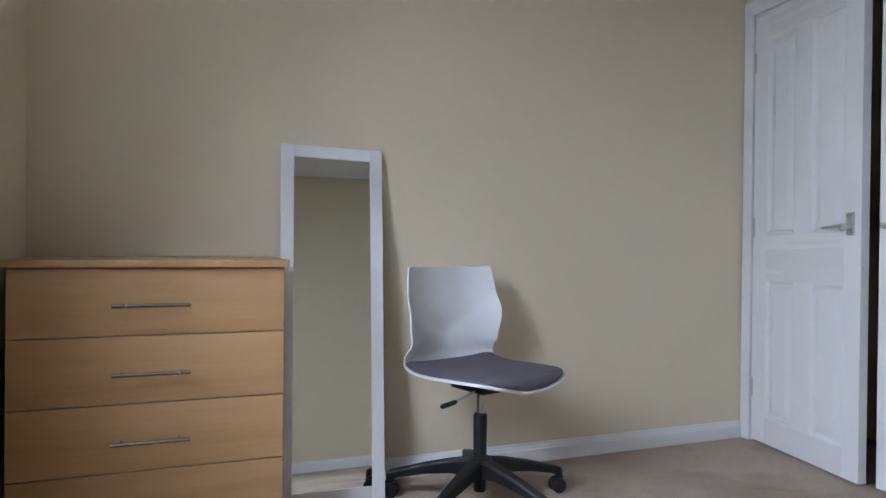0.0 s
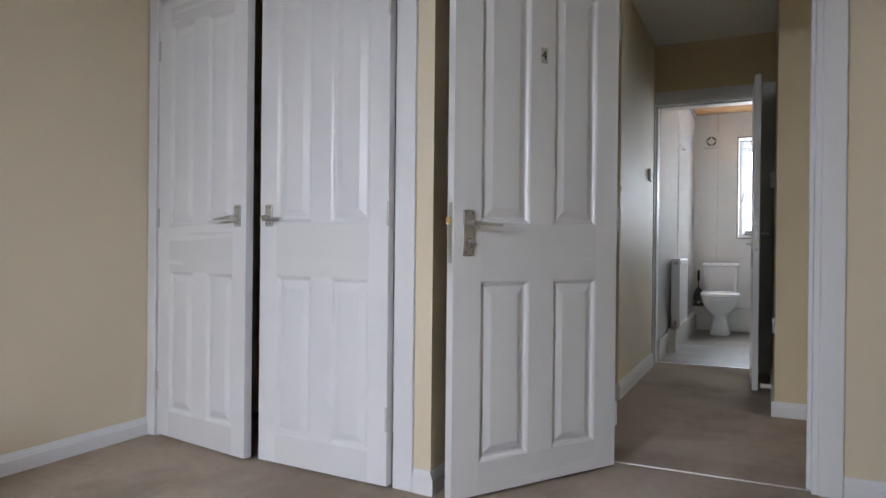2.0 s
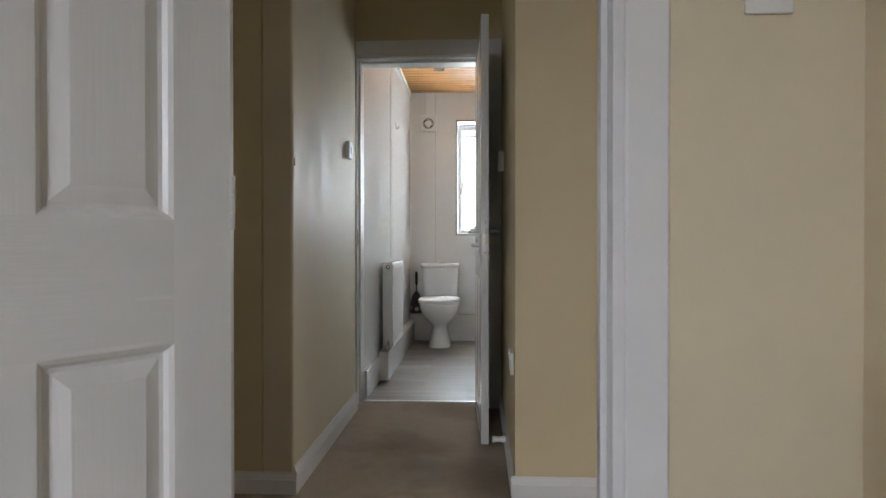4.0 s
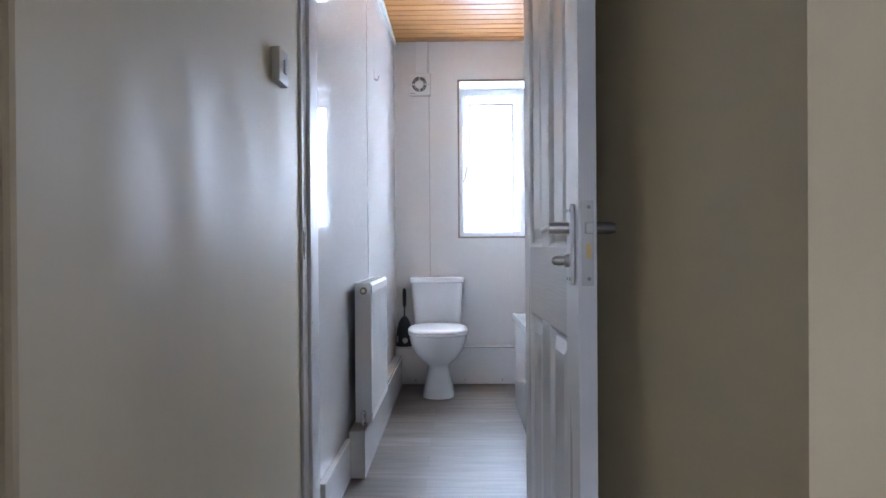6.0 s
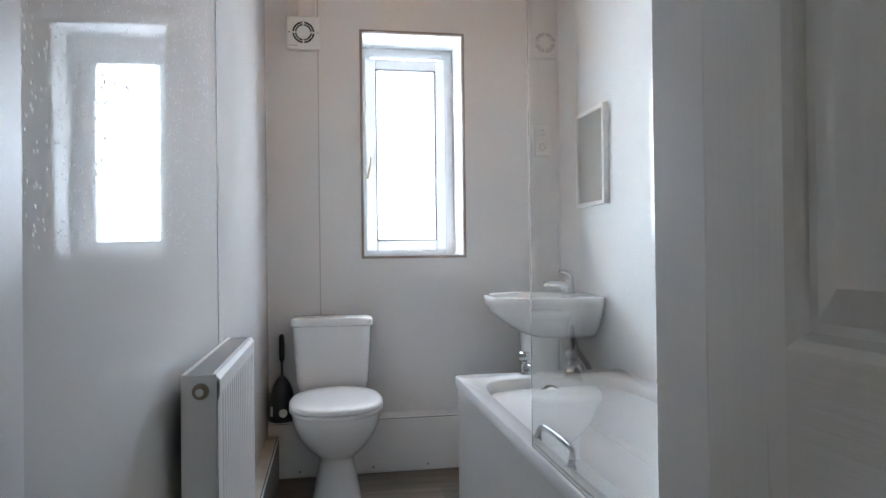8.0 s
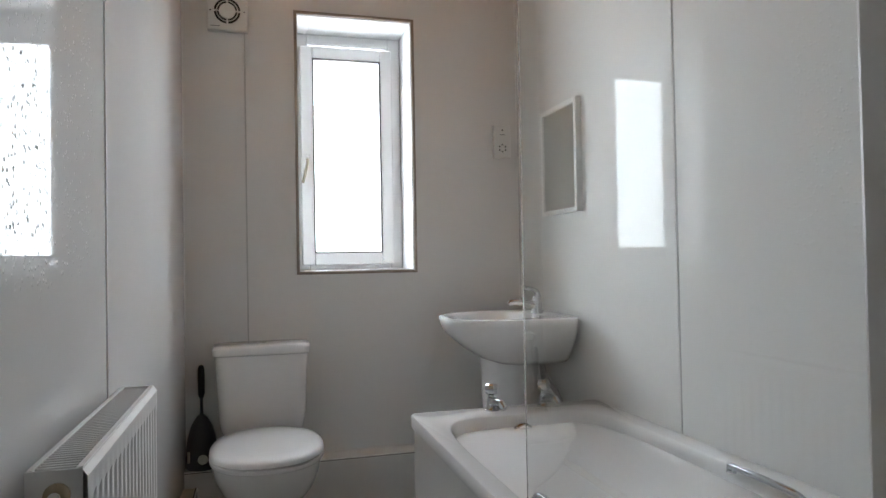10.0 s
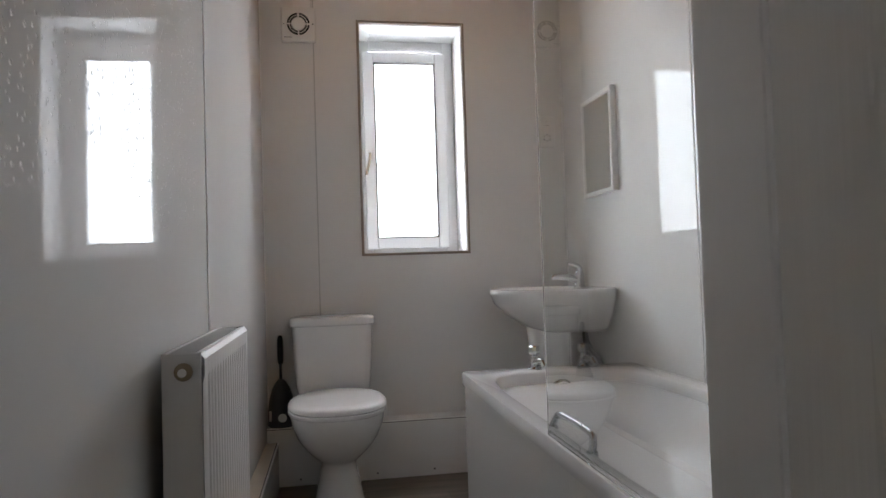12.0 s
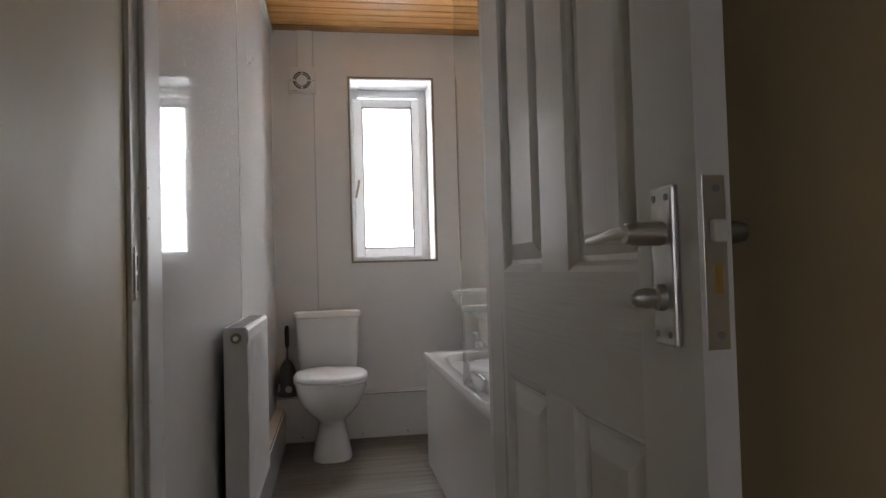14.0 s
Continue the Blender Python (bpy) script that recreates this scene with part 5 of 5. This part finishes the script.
def pedestal_basin():
    t = thing("pedestal_basin", pose(8.05, BATH_S + 0.006, 0), "white ceramic pedestal basin with a chrome mixer tap", "washbasin")
    n = 56

    def bowl(e, z, depth=0.0):
        out = []
        for k in range(n):
            a = 2 * math.pi * k / n
            c, s = math.cos(a), math.sin(a)
            hx = (0.275 - e) * math.copysign(abs(c) ** 0.75, c)
            y = 0.17 + (0.315 - e - depth) * math.copysign(abs(s) ** 0.9, s) if s > 0 else 0.17 + (0.17 - min(e, 0.0)) * math.copysign(abs(s) ** 0.3, s)
            out.append((hx, max(y, 0.0), z))
        return out
    bm = bmesh.new()
    outer = [bowl(0.13, 0.665, 0.06), bowl(0.10, 0.685, 0.04), bowl(0.055, 0.73, 0.02), bowl(0.02, 0.78), bowl(0.004, 0.82), bowl(0.0, 0.836), bowl(0.004, 0.844), bowl(0.014, 0.846)]
    def inner(e, z):
        return rounded(0, 0.285, 0.205 - e, 0.178 - e * 0.8, n, z, 2.3)
    loft(bm, outer + [inner(0.0, 0.845), inner(0.01, 0.838), inner(0.035, 0.79), inner(0.08, 0.745), inner(0.15, 0.725)])
    part("bowl", bm, CERAMIC, t, "white ceramic bowl", 50)
    bm = bmesh.new()
    loft(bm, [rounded(0, 0.22, 0.105, 0.1, 36, 0.0, 3), rounded(0, 0.22, 0.102, 0.097, 36, 0.03, 3), rounded(0, 0.235, 0.085, 0.084, 36, 0.12, 2.8), rounded(0, 0.238, 0.083, 0.083, 36, 0.45, 2.6), rounded(0, 0.24, 0.085, 0.086, 36, 0.62, 2.6), rounded(0, 0.24, 0.09, 0.096, 36, 0.69, 2.6)])
    part("pedestal", bm, CERAMIC, t, "white ceramic pedestal", 50)
    bm = bmesh.new()
    lathe(bm, [(0, 0.843), (0.026, 0.843), (0.025, 0.852), (0.021, 0.858), (0.02, 0.905), (0.017, 0.913), (0, 0.915)], (0, 0.09, 0), 22)
    tube(bm, bend([(0, 0.09, 0.875), (0, 0.14, 0.888), (0, 0.195, 0.893), (0, 0.215, 0.885)]), [0.0165 - 0.00035 * k for k in range(19)], 14)
    tp = part("mixer_tap", bm, CHROME, t, "chrome mixer tap", 45)
    bm = bmesh.new()
    tube(bm, bend([(0, 0.085, 0.91), (0, 0.092, 0.932), (0, 0.118, 0.945), (0, 0.14, 0.947)]), [0.013 - 0.0003 * k for k in range(19)], 12)
    part("lever", bm, CHROME, tp, "", 45)
    bm = bmesh.new()
    lathe(bm, [(0, 0.7255), (0.022, 0.7255), (0.02, 0.729), (0.006, 0.7275), (0, 0.7275)], (0, 0.285, 0), 20)
    part("waste", bm, CHROME, t, "chrome waste", 40)
    bm = bmesh.new()
    tube(bm, bend([(-0.03, 0.09, 0.68), (-0.05, 0.08, 0.6), (-0.075, 0.03, 0.5), (-0.085, 0.02, 0.3), (-0.085, 0.02, 0.002)]), 0.011, 10)
    tube(bm, bend([(-0.045, 0.1, 0.68), (-0.06, 0.09, 0.55), (-0.062, 0.06, 0.4), (-0.062, 0.05, 0.002)]), 0.008, 10)
    part("supply_pipe", bm, DULL, t, "dull metal supply pipes behind the pedestal", 40)


pedestal_basin()

# small framed mirror above the basin
mr = thing("wall_mirror", pose(7.812, BATH_S + 0.005, 1.238), "small white-framed mirror on the bathroom wall above the basin", "mirror")
mw, mh, f = 0.318, 0.43, 0.018
for name, p, q in (("frame_side", (0, 0, 0), (f, 0.026, mh)), ("frame_side", (mw - f, 0, 0), (mw, 0.026, mh)), ("frame_rail", (f, 0, 0), (mw - f, 0.0255, f)), ("frame_rail", (f, 0, mh - f), (mw - f, 0.0255, mh))):
    part(name, boxes((p, q), bevel=0.003), PLATE, mr, "white plastic frame")
part("mirror_glass", boxes(((f - 0.003, 0.012, f - 0.003), (mw - f + 0.003, 0.017, mh - f + 0.003))), MIRROR, mr, "plain mirror glass")
part("backing", boxes(((0.006, 0.0, 0.006), (mw - 0.006, 0.006, mh - 0.006))), GREY_INK, mr)

# shower screen on the bath's rim
ss = thing("shower_screen", pose(BATH_W + 0.006, -0.018, 0.556), "clear glass shower screen standing on the bath rim", "shower screen")
part("glass", boxes(((0.02, -0.003, 0.006), (0.835, 0.003, 1.40))), GLASS, ss, "clear glass panel")
ss.children[0].visible_shadow = False
part("wall_channel", boxes(((0.0, -0.012, 0.0), (0.028, 0.012, 1.41)), bevel=0.003), UPVC, ss, "white wall channel")
part("seal", boxes(((0.028, -0.005, 0.0), (0.83, 0.005, 0.008))), GLASS, ss, "clear bottom seal")

# extractor fan and its trunking
fn = thing("extractor_fan", pose(BATH_E - 0.006, 0.585, 2.098), "square white extractor fan with a round black grille", "extractor fan")
part("case", boxes(((-0.034, -0.079, -0.08), (0, 0.079, 0.08)), bevel=0.006), PLATE, fn, "white square case")
for r0, r1 in ((0.0, 0.0), (0.033, 0.0395), (0.0435, 0.0515)):
    if r1:
        bm = bmesh.new()
        for q in range(4):
            a0, a1 = radians(90 * q + 5), radians(90 * q + 85)
            for k in range(9):
                u, v = a0 + (a1 - a0) * k / 9, a0 + (a1 - a0) * (k + 1) / 9
                t = bmesh.new()
                loft(t, [[(xx, rr * math.cos(w), rr * math.sin(w)) for xx, rr in ((-0.0355, r0), (-0.0355, r1), (-0.033, r1), (-0.033, r0))] for w in (u, v)])
                merge(bm, t)
        part("grille_slot", bm, INK, fn, "dark ring of vent slots")
bm = bmesh.new()
lathe(bm, [(0, 0), (0.031, 0), (0.029, -0.004), (0, -0.006)], (-0.034, 0, 0), 28, "x")
part("centre_cap", bm, PLATE, fn, "", 40)
for y in (-0.066, 0.066):
    bm = bmesh.new()
    lathe(bm, [(0, 0), (0.003, 0), (0.003, -0.001), (0, -0.001)], (-0.034, y, 0), 10, "x")
    part("screw", bm, INK, fn)
part("print", boxes(((-0.0345, 0.03, -0.064), (-0.034, 0.066, -0.061))), GREY_INK, fn)
tr = thing("cable_trunking", pose(BATH_E - 0.006, 0.569, 2.18), "white plastic trunking from the fan to the ceiling", "trunking")
part("channel", boxes(((-0.018, -0.042, 0.0), (0, 0.042, BATH_TOP - 2.182)), bevel=0.003), BEAD, tr, "white plastic channel")

sv = wall_plate(pose(BATH_E - 0.006, -0.604, 1.60, 0, 0, -90), (0.08, 0.152), 0.024, "white shaver socket with dark pin holes", "shaver socket", "shaver_socket", False)
for k in range(6):
    a0 = radians(60 * k + 30)
    part("pin_hole", boxes(((math.cos(a0) * 0.016 - 0.003, -0.0248, -0.03 + math.sin(a0) * 0.016 - 0.003), (math.cos(a0) * 0.016 + 0.003, -0.024, -0.03 + math.sin(a0) * 0.016 + 0.003))), INK, sv)
part("screw", boxes(((-0.003, -0.0248, 0.05), (0.003, -0.024, 0.056))), INK, sv)
part("print", boxes(((-0.012, -0.0244, 0.03), (0.012, -0.024, 0.033))), GREY_INK, sv)

bm = boxes(((7.362, BATH_N - 0.0035 - 0.008, 1.87), (7.39, BATH_N - 0.0035 - 0.005, 1.93)), bevel=0.001)
tube(bm, bend([(7.376, BATH_N - 0.0035 - 0.008, 1.885), (7.376, BATH_N - 0.0035 - 0.022, 1.875), (7.376, BATH_N - 0.0035 - 0.03, 1.89), (7.376, BATH_N - 0.0035 - 0.03, 1.9)]), 0.003, 8)
tagged(new("wall_hook", mesh_of("wall_hook", bm, SEAT_PLASTIC, 40)), "small white plastic hook on the gloss panel", "hook")

dl = thing("downlight", pose(7.56, 0.43, BATH_TOP), "small round chrome downlight set in the pine ceiling", "ceiling light")
bm = bmesh.new()
lathe(bm, [(0.03, -0.002), (0.043, -0.001), (0.045, -0.006), (0.04, -0.011), (0.03, -0.008)], segments=28)
part("bezel", bm, CHROME, dl, "chrome bezel", 40)
bm = bmesh.new()
lathe(bm, [(0, -0.001), (0.031, -0.001), (0.03, -0.006), (0, -0.005)], segments=24)
part("lamp_face", bm, GREY_INK, dl, "unlit grey lamp face", 40)
